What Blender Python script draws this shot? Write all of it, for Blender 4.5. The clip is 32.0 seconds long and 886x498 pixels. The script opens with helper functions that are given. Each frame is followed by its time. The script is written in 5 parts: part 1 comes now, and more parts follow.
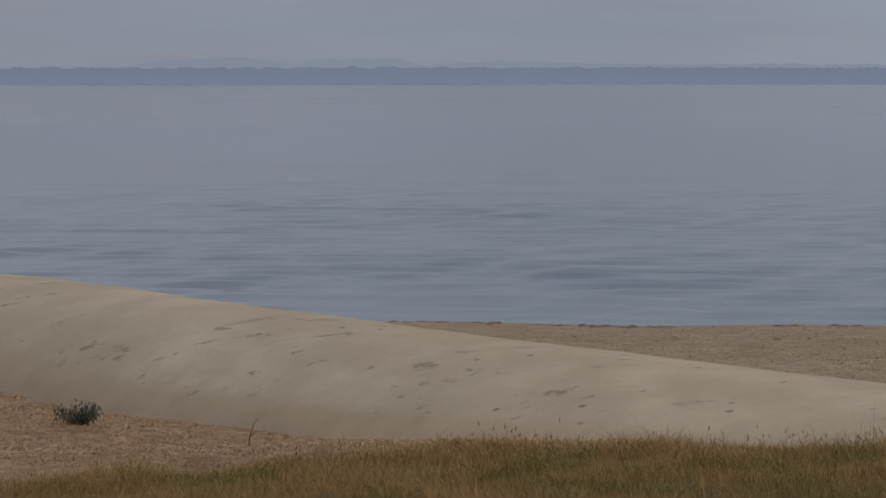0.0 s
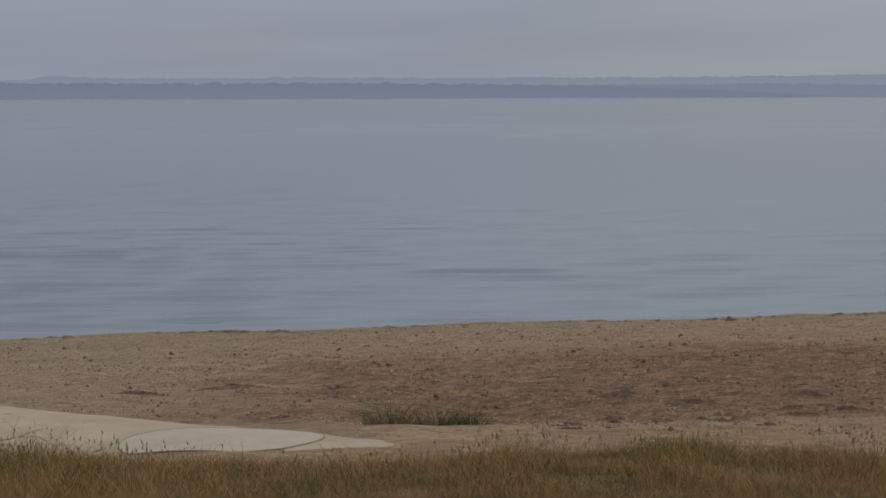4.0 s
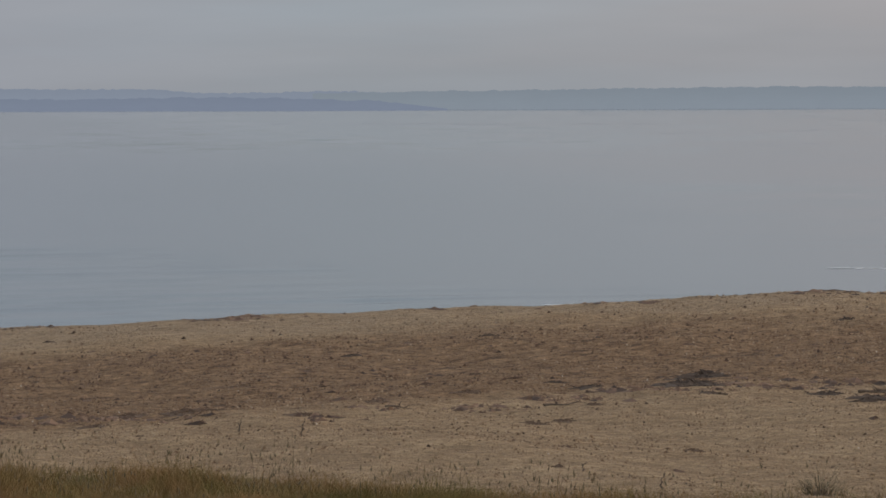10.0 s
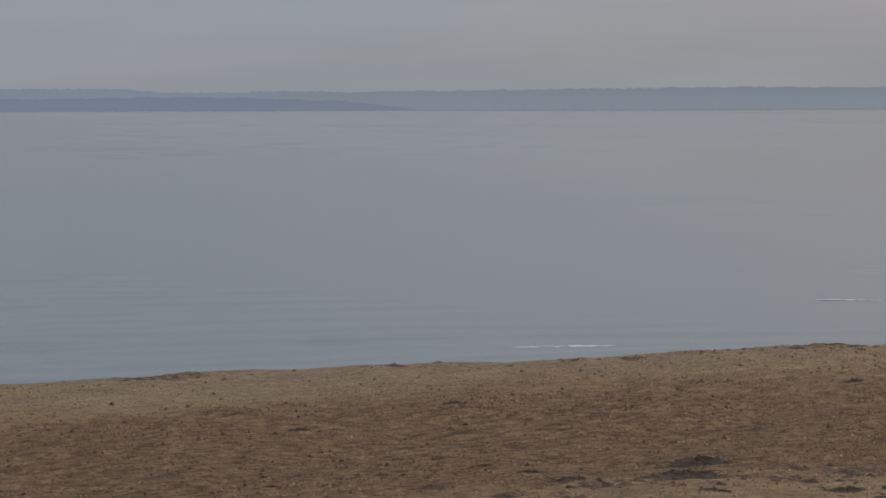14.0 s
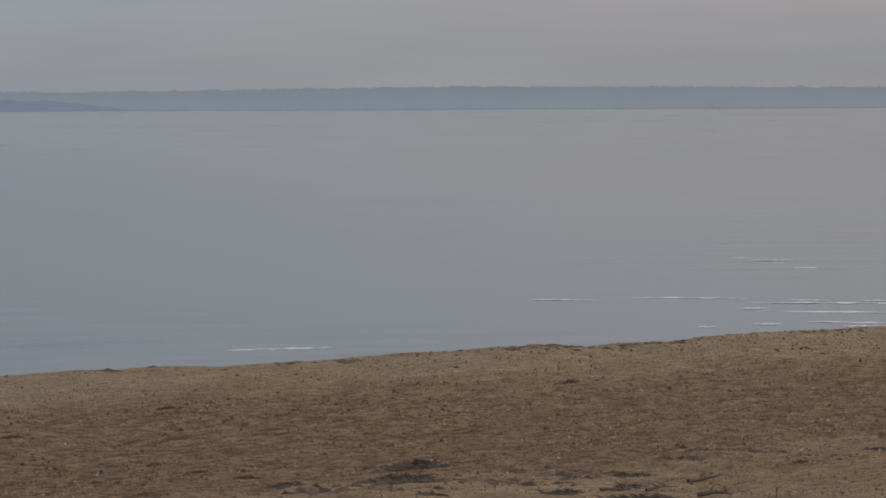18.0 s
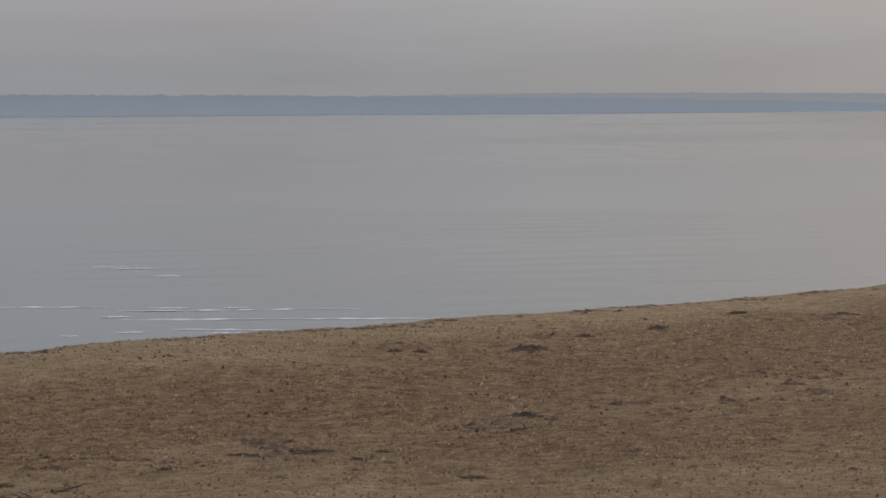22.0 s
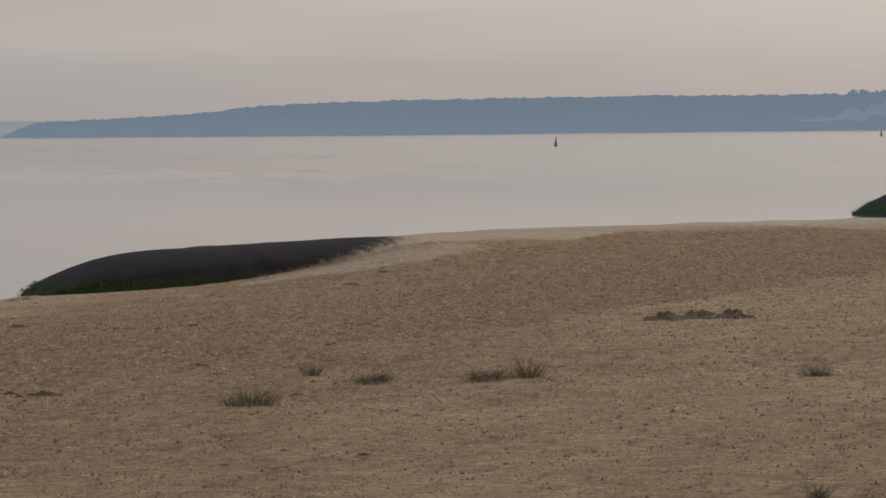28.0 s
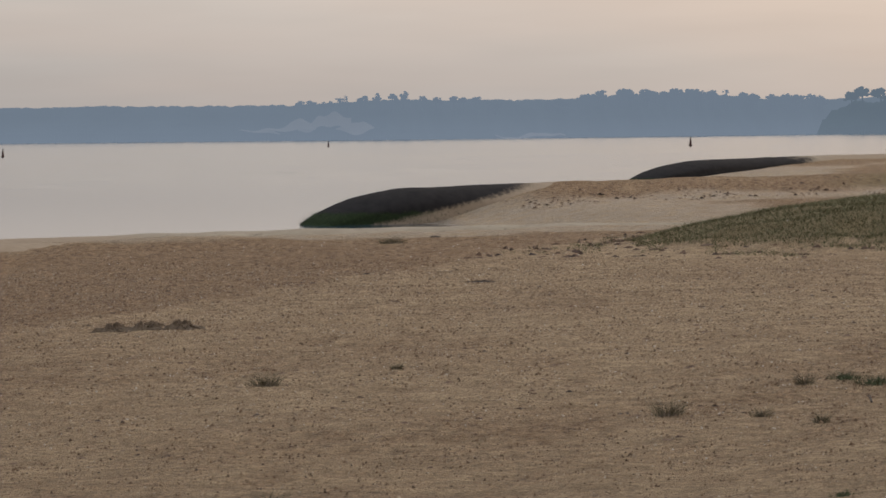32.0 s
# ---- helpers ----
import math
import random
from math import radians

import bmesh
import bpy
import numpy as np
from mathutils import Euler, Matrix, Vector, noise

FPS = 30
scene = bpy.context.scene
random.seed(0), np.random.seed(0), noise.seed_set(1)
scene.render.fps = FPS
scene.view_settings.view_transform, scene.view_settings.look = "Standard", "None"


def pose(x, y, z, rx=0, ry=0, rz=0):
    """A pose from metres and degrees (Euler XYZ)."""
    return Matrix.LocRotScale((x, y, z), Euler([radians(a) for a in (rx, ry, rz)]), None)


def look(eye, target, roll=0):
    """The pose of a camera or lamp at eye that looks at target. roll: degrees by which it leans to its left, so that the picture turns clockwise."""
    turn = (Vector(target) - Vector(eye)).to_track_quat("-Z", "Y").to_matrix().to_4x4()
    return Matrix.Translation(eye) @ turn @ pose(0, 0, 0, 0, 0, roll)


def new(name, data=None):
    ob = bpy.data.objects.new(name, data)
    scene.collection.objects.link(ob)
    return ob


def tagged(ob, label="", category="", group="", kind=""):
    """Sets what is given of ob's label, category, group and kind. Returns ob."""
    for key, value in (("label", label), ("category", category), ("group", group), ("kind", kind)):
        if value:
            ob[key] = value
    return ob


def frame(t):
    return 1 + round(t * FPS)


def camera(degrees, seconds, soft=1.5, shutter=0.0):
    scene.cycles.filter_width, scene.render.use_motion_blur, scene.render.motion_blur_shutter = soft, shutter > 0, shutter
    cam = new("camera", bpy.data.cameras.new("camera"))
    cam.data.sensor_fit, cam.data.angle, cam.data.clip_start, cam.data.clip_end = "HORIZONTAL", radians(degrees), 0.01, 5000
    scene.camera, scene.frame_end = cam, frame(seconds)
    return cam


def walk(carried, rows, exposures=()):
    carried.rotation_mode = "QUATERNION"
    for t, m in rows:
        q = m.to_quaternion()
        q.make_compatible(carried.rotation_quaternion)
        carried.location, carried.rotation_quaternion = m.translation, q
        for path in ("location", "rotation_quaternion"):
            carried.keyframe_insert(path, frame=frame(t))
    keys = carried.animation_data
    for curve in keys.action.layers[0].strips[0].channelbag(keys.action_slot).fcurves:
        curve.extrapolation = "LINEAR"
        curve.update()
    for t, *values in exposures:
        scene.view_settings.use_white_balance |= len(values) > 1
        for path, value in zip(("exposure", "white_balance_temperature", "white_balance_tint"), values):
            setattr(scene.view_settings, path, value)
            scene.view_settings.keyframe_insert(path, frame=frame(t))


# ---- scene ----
from mathutils.bvhtree import BVHTree

# The camera: seconds, eye x y z, bearing (degrees to the right of +y), pitch, lean to its left
EXPOSURES = ((0.0, 0.0), (11.0, 0.0), (13.0, -0.12), (21.0, -0.11), (26.0, 0.0), (28.5, 0.05), (32.0, 0.06))
cam = camera(15.0, 32.0, soft=1.65)
ROWS = [
    (0.0, 0.000, 0.000, 6.000, 0.000, -2.920, -0.070),
    (0.5, 0.000, 0.000, 6.000, 2.143, -2.896, -0.064),
    (1.0, 0.000, 0.000, 6.000, 4.499, -2.858, -0.050),
    (1.5, 0.000, 0.000, 6.000, 6.584, -2.828, -0.020),
    (2.0, 0.000, 0.000, 6.000, 8.694, -2.797, -0.068),
    (2.5, 0.000, 0.000, 6.000, 10.635, -2.768, -0.016),
    (3.0, 0.000, 0.000, 6.000, 12.656, -2.737, -0.048),
    (3.5, 0.000, 0.000, 6.000, 14.383, -2.713, -0.066),
    (4.0, 0.000, 0.000, 6.000, 16.228, -2.683, -0.134),
    (4.5, 0.000, 0.000, 6.000, 17.848, -2.657, -0.094),
    (6.5, 0.000, 0.000, 6.000, 24.023, -2.566, -0.057),
    (7.0, 0.000, 0.000, 6.000, 25.354, -2.548, -0.089),
    (7.5, 0.000, 0.000, 6.000, 26.508, -2.528, -0.107),
    (8.0, 0.000, 0.000, 6.000, 27.735, -2.510, -0.138),
    (8.5, 0.000, 0.000, 6.000, 28.520, -2.497, -0.111),
    (9.0, 0.000, 0.000, 6.000, 29.231, -2.486, -0.150),
    (9.5, 0.000, 0.000, 6.000, 29.942, -2.479, -0.172),
    (10.0, 0.000, 0.000, 6.000, 30.716, -2.473, -0.173),
    (10.5, 0.000, 0.000, 6.000, 31.066, -2.471, -0.209),
    (11.0, 0.000, 0.000, 6.000, 31.440, -2.429, -0.175),
    (11.5, 0.000, 0.000, 6.000, 31.605, -2.372, -0.152),
    (12.0, 0.000, 0.000, 6.000, 31.736, -2.106, -0.127),
    (12.5, 0.129, 0.209, 6.022, 31.652, -1.953, -0.127),
    (13.0, 1.681, 2.721, 6.293, 31.305, -2.141, -0.127),
    (13.5, 3.318, 5.372, 6.577, 30.989, -2.387, -0.127),
    (14.0, 4.094, 6.628, 6.713, 31.278, -2.485, -0.127),
    (14.5, 4.309, 6.976, 6.750, 31.644, -2.529, -0.127),
    (15.5, 4.309, 6.976, 6.750, 32.286, -2.534, -0.230),
    (16.0, 4.309, 6.976, 6.750, 32.822, -2.543, -0.146),
    (16.5, 4.309, 6.976, 6.750, 33.571, -2.525, -0.204),
    (17.0, 4.309, 6.976, 6.750, 34.465, -2.518, -0.262),
    (17.5, 4.309, 6.976, 6.750, 34.888, -2.507, -0.249),
    (18.0, 4.309, 6.976, 6.750, 36.139, -2.502, -0.259),
    (18.5, 4.309, 6.976, 6.750, 37.395, -2.490, -0.260),
    (19.0, 4.309, 6.976, 6.750, 38.573, -2.474, -0.299),
    (19.5, 4.309, 6.976, 6.750, 40.086, -2.464, -0.358),
    (20.0, 4.309, 6.976, 6.750, 41.670, -2.461, -0.345),
    (20.5, 4.309, 6.976, 6.750, 43.183, -2.454, -0.312),
    (21.0, 4.309, 6.976, 6.750, 44.567, -2.435, -0.295),
    (21.5, 4.309, 6.976, 6.750, 45.663, -2.426, -0.283),
    (22.0, 4.309, 6.976, 6.750, 46.985, -2.418, -0.368),
    (22.5, 4.309, 6.976, 6.750, 48.264, -2.413, -0.393),
    (23.0, 4.309, 6.976, 6.750, 49.822, -2.400, -0.412),
    (23.5, 4.309, 6.976, 6.750, 51.135, -2.392, -0.418),
    (24.0, 4.309, 6.976, 6.750, 52.528, -2.384, -0.394),
    (24.5, 4.309, 6.976, 6.750, 53.941, -2.353, -0.372),
    (25.0, 4.309, 6.976, 6.750, 55.717, -2.312, -0.366),
    (25.5, 4.309, 6.976, 6.750, 56.808, -2.221, -0.415),
    (27.5, 4.309, 6.976, 6.750, 62.166, -2.069, -0.536),
    (28.0, 4.309, 6.976, 6.750, 63.525, -2.092, -0.595),
    (28.5, 4.309, 6.976, 6.750, 64.787, -2.060, -0.588),
    (29.0, 4.309, 6.976, 6.750, 66.121, -2.051, -0.565),
    (29.5, 4.309, 6.976, 6.750, 67.806, -2.028, -0.541),
    (30.0, 4.309, 6.976, 6.750, 69.381, -2.020, -0.565),
    (30.5, 4.309, 6.976, 6.750, 70.726, -2.014, -0.588),
    (31.0, 4.309, 6.976, 6.750, 71.904, -2.003, -0.595),
    (31.5, 4.309, 6.976, 6.750, 72.293, -2.008, -0.593),
    (32.0, 4.309, 6.976, 6.750, 72.896, -1.997, -0.560),
]


def sight(x, y, z, bearing, pitch, lean):
    b, p = radians(bearing), radians(pitch)
    way = Vector((math.sin(b) * math.cos(p), math.cos(b) * math.cos(p), math.sin(p)))
    return look((x, y, z), Vector((x, y, z)) + way * 50.0, lean)


walk(cam, [(row[0], sight(*row[1:])) for row in ROWS], EXPOSURES)

# ---- light: an overcast evening sky, brighter and warmer towards the hidden sun ----
SUN_BEARING = 118.0
world = bpy.data.worlds.new("evening_sky")
scene.world = world
world.use_nodes = True
wn, wl = world.node_tree.nodes, world.node_tree.links
wn.clear()


def wnode(kind, **kw):
    n = wn.new(kind)
    for k, v in kw.items():
        n.inputs[k].default_value = v
    return n


def wmath(op, a, b=None, clamp=False):
    n = wn.new("ShaderNodeMath")
    n.operation, n.use_clamp = op, clamp
    for i, s in enumerate((a, b)):
        if s is None:
            continue
        if isinstance(s, (int, float)):
            n.inputs[i].default_value = s
        else:
            wl.new(s, n.inputs[i])
    return n.outputs[0]


sky_out = wn.new("ShaderNodeOutputWorld")
sky_bg = wn.new("ShaderNodeBackground")
sky_co = wn.new("ShaderNodeTexCoord")
sky_sep = wn.new("ShaderNodeSeparateXYZ")
wl.new(sky_co.outputs["Generated"], sky_sep.inputs[0])
# cosine of the bearing to the sun, and the height over the horizon
sb = radians(SUN_BEARING)
flat_len = wmath("MAXIMUM", wmath("SQRT", wmath("ADD", wmath("MULTIPLY", sky_sep.outputs[0], sky_sep.outputs[0]), wmath("MULTIPLY", sky_sep.outputs[1], sky_sep.outputs[1]))), 0.001)
sun_dot = wmath("DIVIDE", wmath("ADD", wmath("MULTIPLY", sky_sep.outputs[0], math.sin(sb)), wmath("MULTIPLY", sky_sep.outputs[1], math.cos(sb))), flat_len)
towards = wmath("ADD", wmath("MULTIPLY", sun_dot, 0.5), 0.5)
side_ramp = wn.new("ShaderNodeValToRGB")
wl.new(towards, side_ramp.inputs[0])
SIDE = [(0.0, (0.225, 0.252, 0.310)), (0.27, (0.246, 0.273, 0.332)), (0.40, (0.292, 0.325, 0.382)), (0.51, (0.311, 0.345, 0.378)), (0.64, (0.351, 0.347, 0.360)), (0.76, (0.465, 0.424, 0.392)), (0.86, (0.566, 0.510, 0.462)), (1.0, (0.86, 0.70, 0.56))]
els = side_ramp.color_ramp.elements
for i, (pos, col) in enumerate(SIDE):
    e = els[i] if i < 2 else els.new(pos)
    e.position, e.color = pos, (*col, 1)
# zenith brighter than the horizon, as under cloud
up = wmath("MAXIMUM", sky_sep.outputs[2], 0.0)
lift = wmath("POWER", wmath("MINIMUM", wmath("MULTIPLY", up, 1.35), 1.0), 2.0)
zen = wn.new("ShaderNodeMix")
zen.data_type = "RGBA"
wl.new(lift, zen.inputs[0])
wl.new(side_ramp.outputs[0], zen.inputs[6])
zen.inputs[7].default_value = (0.80, 0.88, 1.0, 1)
# soft bands of cloud
cl_map = wn.new("ShaderNodeMapping")
cl_map.inputs["Scale"].default_value = (2.2, 2.2, 18.0)
wl.new(sky_co.outputs["Generated"], cl_map.inputs[0])
cl_noise = wnode("ShaderNodeTexNoise", Scale=2.6, Detail=4.0, Roughness=0.5)
wl.new(cl_map.outputs[0], cl_noise.inputs["Vector"])
cl_gain = wmath("ADD", wmath("MULTIPLY", cl_noise.outputs[0], 0.40), 0.80)
# the air near the horizon is greyer, most of all under the bright side
haze = wmath("SUBTRACT", 1.0, wmath("MINIMUM", wmath("MULTIPLY", up, 13.0), 1.0))
haze_gain = wmath("SUBTRACT", 1.06, wmath("MULTIPLY", wmath("MULTIPLY", haze, haze), wmath("ADD", wmath("MULTIPLY", towards, 0.30), 0.02)))
cl_gain = wmath("MULTIPLY", cl_gain, haze_gain)
# the cloud glows higher up on the sun's side
glow_up = wmath("MINIMUM", wmath("MULTIPLY", wmath("MAXIMUM", wmath("SUBTRACT", up, 0.045), 0.0), 8.0), 1.0)
cl_gain = wmath("MULTIPLY", cl_gain, wmath("ADD", 1.0, wmath("MULTIPLY", wmath("MULTIPLY", wmath("POWER", towards, 3.0), glow_up), 0.62)))
cl_mul = wn.new("ShaderNodeVectorMath")
cl_mul.operation = "SCALE"
wl.new(zen.outputs[2], cl_mul.inputs[0])
wl.new(cl_gain, cl_mul.inputs["Scale"])
tint_noise = wnode("ShaderNodeTexNoise", Scale=1.7, Detail=3.0, Roughness=0.5)
wl.new(cl_map.outputs[0], tint_noise.inputs["Vector"])
tint_ramp = wn.new("ShaderNodeValToRGB")
wl.new(tint_noise.outputs[0], tint_ramp.inputs[0])
for e, pos, col in zip(tint_ramp.color_ramp.elements, (0.35, 0.65), ((0.962, 1.0, 1.03), (1.035, 0.995, 0.985))):
    e.position, e.color = pos, (*col, 1)
cl_tint = wn.new("ShaderNodeVectorMath")
cl_tint.operation = "MULTIPLY"
wl.new(cl_mul.outputs[0], cl_tint.inputs[0])
wl.new(tint_ramp.outputs[0], cl_tint.inputs[1])
nishita = wn.new("ShaderNodeTexSky")
nishita.sky_type = "NISHITA"
nishita.sun_disc = False
nishita.sun_elevation, nishita.sun_rotation = radians(9.0), sb
nishita.dust_density, nishita.air_density = 3.0, 1.5
nish_mul = wn.new("ShaderNodeVectorMath")
nish_mul.operation = "SCALE"
nish_mul.inputs["Scale"].default_value = 0.012
wl.new(nishita.outputs[0], nish_mul.inputs[0])
veil = wn.new("ShaderNodeMix")
veil.data_type = "RGBA"
wl.new(wmath("MULTIPLY", wmath("MULTIPLY", wmath("MULTIPLY", haze, haze), wmath("MULTIPLY", towards, towards)), 0.30), veil.inputs[0])
wl.new(cl_tint.outputs[0], veil.inputs[6])
veil.inputs[7].default_value = (0.36, 0.345, 0.375, 1)
sky_add = wn.new("ShaderNodeVectorMath")
sky_add.operation = "ADD"
wl.new(veil.outputs[2], sky_add.inputs[0])
wl.new(nish_mul.outputs[0], sky_add.inputs[1])
wl.new(sky_add.outputs[0], sky_bg.inputs[0])
sky_bg.inputs[1].default_value = 1.0
wl.new(sky_bg.outputs[0], sky_out.inputs[0])

sun_data = bpy.data.lights.new("sun", "SUN")
sun_data.energy, sun_data.angle, sun_data.color = 0.75, radians(25), (1.0, 0.78, 0.56)
sun = new("sun", sun_data)
sun.matrix_world = look((math.sin(sb) * 60, math.cos(sb) * 60, 60 * math.tan(radians(16))), (0, 0, 0))


# ---- materials ----
class Nodes:
    """A small hand for node materials."""

    def __init__(self, name, rough=0.9, spec=0.25):
        self.mat = bpy.data.materials.new(name)
        self.mat.use_nodes = True
        self.n, self.l = self.mat.node_tree.nodes, self.mat.node_tree.links
        self.bsdf = self.n["Principled BSDF"]
        self.bsdf.inputs["Roughness"].default_value = rough
        self.bsdf.inputs["Specular IOR Level"].default_value = spec
        self.geo = self.n.new("ShaderNodeNewGeometry")
        self.pos = self.geo.outputs["Position"]

    def link(self, a, b):
        self.l.new(a, b)

    def put(self, socket, v):
        if isinstance(v, (int, float)):
            socket.default_value = v
        elif isinstance(v, tuple):
            socket.default_value = (*v, 1) if len(v) == 3 else v
        else:
            self.l.new(v, socket)

    def noise(self, scale, detail=3.0, rough=0.55, stretch=None, vec=None):
        v = vec or self.pos
        if stretch:
            m = self.n.new("ShaderNodeMapping")
            m.inputs["Scale"].default_value = stretch
            self.link(v, m.inputs[0])
            v = m.outputs[0]
        t = self.n.new("ShaderNodeTexNoise")
        t.inputs["Scale"].default_value, t.inputs["Detail"].default_value, t.inputs["Roughness"].default_value = scale, detail, rough
        self.link(v, t.inputs["Vector"])
        return t.outputs[0]

    def cells(self, scale, out="Distance", stretch=None):
        v = self.pos
        if stretch:
            m = self.n.new("ShaderNodeMapping")
            m.inputs["Scale"].default_value = stretch
            self.link(v, m.inputs[0])
            v = m.outputs[0]
        t = self.n.new("ShaderNodeTexVoronoi")
        t.inputs["Scale"].default_value = scale
        self.link(v, t.inputs["Vector"])
        return t.outputs[out]

    def ramp(self, v, lo, hi, a=0.0, b=1.0):
        r = self.n.new("ShaderNodeMapRange")
        r.interpolation_type = "SMOOTHSTEP"
        for i, q in enumerate((v, lo, hi, a, b)):
            self.put(r.inputs[i], q)
        return r.outputs[0]

    def math(self, op, a, b=0.0):
        m = self.n.new("ShaderNodeMath")
        m.operation = op
        self.put(m.inputs[0], a)
        self.put(m.inputs[1], b)
        return m.outputs[0]

    def mix(self, f, a, b, kind="MIX"):
        m = self.n.new("ShaderNodeMix")
        m.data_type, m.blend_type = "RGBA", kind
        self.put(m.inputs[0], f)
        self.put(m.inputs[6], a)
        self.put(m.inputs[7], b)
        return m.outputs[2]

    def attr(self, name):
        a = self.n.new("ShaderNodeAttribute")
        a.attribute_name = name
        return a.outputs["Fac"]

    def colours(self, v, stops):
        r = self.n.new("ShaderNodeValToRGB")
        e = r.color_ramp.elements
        for i, (p, c) in enumerate(stops):
            q = e[i] if i < 2 else e.new(p)
            q.position, q.color = p, (*c, 1)
        self.link(v, r.inputs[0])
        return r.outputs[0]

    def bump(self, h, strength, distance, under=None):
        b = self.n.new("ShaderNodeBump")
        b.inputs["Strength"].default_value, b.inputs["Distance"].default_value = strength, distance
        self.link(h, b.inputs["Height"])
        if under is not None:
            self.link(under, b.inputs["Normal"])
        return b.outputs[0]

    def done(self, colour, normal=None):
        self.put(self.bsdf.inputs["Base Color"], colour)
        if normal is not None:
            self.link(normal, self.bsdf.inputs["Normal"])
        return self.mat


def sand_material():
    m = Nodes("beach_sand", 0.95, 0.12)
    wrack, wet, turf = m.attr("wrack"), m.attr("wet"), m.attr("turf")
    edge = m.noise(0.30, 6.0, 0.65, (0.5, 1.0, 1.0))
    fine = m.noise(1.9, 6.0, 0.75)
    lite_cap = m.ramp(m.noise(0.5, 3.0, 0.6), 0.4, 0.65, 0.1, 0.5)
    wander = m.math("SUBTRACT", m.math("ADD", m.math("MULTIPLY", edge, 0.45), m.math("MULTIPLY", fine, 0.55)), 0.5)
    band = m.ramp(m.math("ADD", wrack, m.math("MULTIPLY", wander, 3.3)), 0.05, 0.95)
    pale = m.mix(m.ramp(m.noise(1.2, 6.0, 0.7), 0.3, 0.7), (0.258, 0.172, 0.096), (0.394, 0.273, 0.157))
    brown = m.mix(m.ramp(m.noise(2.6, 6.0, 0.75), 0.3, 0.7), (0.128, 0.074, 0.038), (0.330, 0.205, 0.110))
    col = m.mix(band, pale, brown)
    col = m.mix(m.math("MULTIPLY", m.attr("dry"), m.ramp(m.noise(0.8, 6.0, 0.75, (0.4, 1.0, 1.0)), 0.35, 0.6, 0.2, 0.75)), col, m.mix(fine, (0.26, 0.200, 0.142), (0.375, 0.298, 0.222)))
    # the berm, washed and grey
    col = m.mix(m.math("MULTIPLY", m.attr("berm"), m.ramp(fine, 0.25, 0.7, 0.25, 0.85)), col, m.mix(m.ramp(m.noise(0.7, 5.0, 0.7), 0.3, 0.7), (0.240, 0.172, 0.108), (0.340, 0.250, 0.162)))
    col = m.mix(m.math("MULTIPLY", m.ramp(m.math("ADD", m.attr("straw"), m.math("MULTIPLY", wander, 1.2)), 0.25, 0.7), 0.8), col, m.mix(m.ramp(m.noise(3.0, 6.0, 0.75, (0.6, 1.0, 1.0)), 0.3, 0.7), (0.190, 0.108, 0.056), (0.420, 0.272, 0.155)))
    # darker drifts of weed
    drift = m.ramp(m.noise(1.5, 7.0, 0.8, (0.45, 1.0, 1.0)), 0.55, 0.66)
    col = m.mix(m.math("MULTIPLY", drift, m.math("ADD", m.math("MULTIPLY", band, 0.62), 0.16)), col, (0.066, 0.043, 0.030))
    clot = m.ramp(m.noise(3.4, 6.0, 0.72, (0.7, 1.0, 1.0)), 0.545, 0.61)
    col = m.mix(m.math("MULTIPLY", clot, m.math("MULTIPLY", band, 0.72)), col, (0.072, 0.043, 0.027))
    busy = m.math("ADD", m.math("MULTIPLY", band, 0.7), 0.3)
    # crumbs of shell, pale and dark
    pick = m.cells(13.0, "Color")
    crumb = m.ramp(m.cells(13.0), 0.22, 0.42, 1.0, 0.0)
    dark = m.math("MULTIPLY", crumb, m.ramp(pick, 0.44, 0.52))
    lite = m.math("MULTIPLY", crumb, m.ramp(pick, 0.42, 0.34))
    col = m.mix(m.math("MULTIPLY", m.math("MULTIPLY", dark, busy), 0.75), col, (0.060, 0.040, 0.028))
    col = m.mix(m.math("MULTIPLY", m.math("MULTIPLY", lite, busy), lite_cap), col, (0.40, 0.32, 0.24))
    grain = m.ramp(m.noise(6.0, 7.0, 0.9), 0.25, 0.75, 0.42, 1.44)
    g = m.n.new("ShaderNodeVectorMath")
    g.operation = "SCALE"
    m.link(col, g.inputs[0])
    m.link(grain, g.inputs["Scale"])
    col = m.mix(turf, g.outputs[0], m.mix(m.noise(1.5, 5.0, 0.7), (0.11, 0.088, 0.040), (0.20, 0.145, 0.070)))
    col = m.mix(m.math("MULTIPLY", wet, 0.8), col, (0.140, 0.104, 0.072))
    m.put(m.bsdf.inputs["Roughness"], m.ramp(wet, 0.0, 1.0, 0.95, 0.5))
    h1 = m.bump(m.noise(2.4, 5.0, 0.65), 1.0, 0.14)
    h2 = m.bump(m.noise(8.0, 6.0, 0.85), 1.0, 0.09, h1)
    return m.done(col, h2)


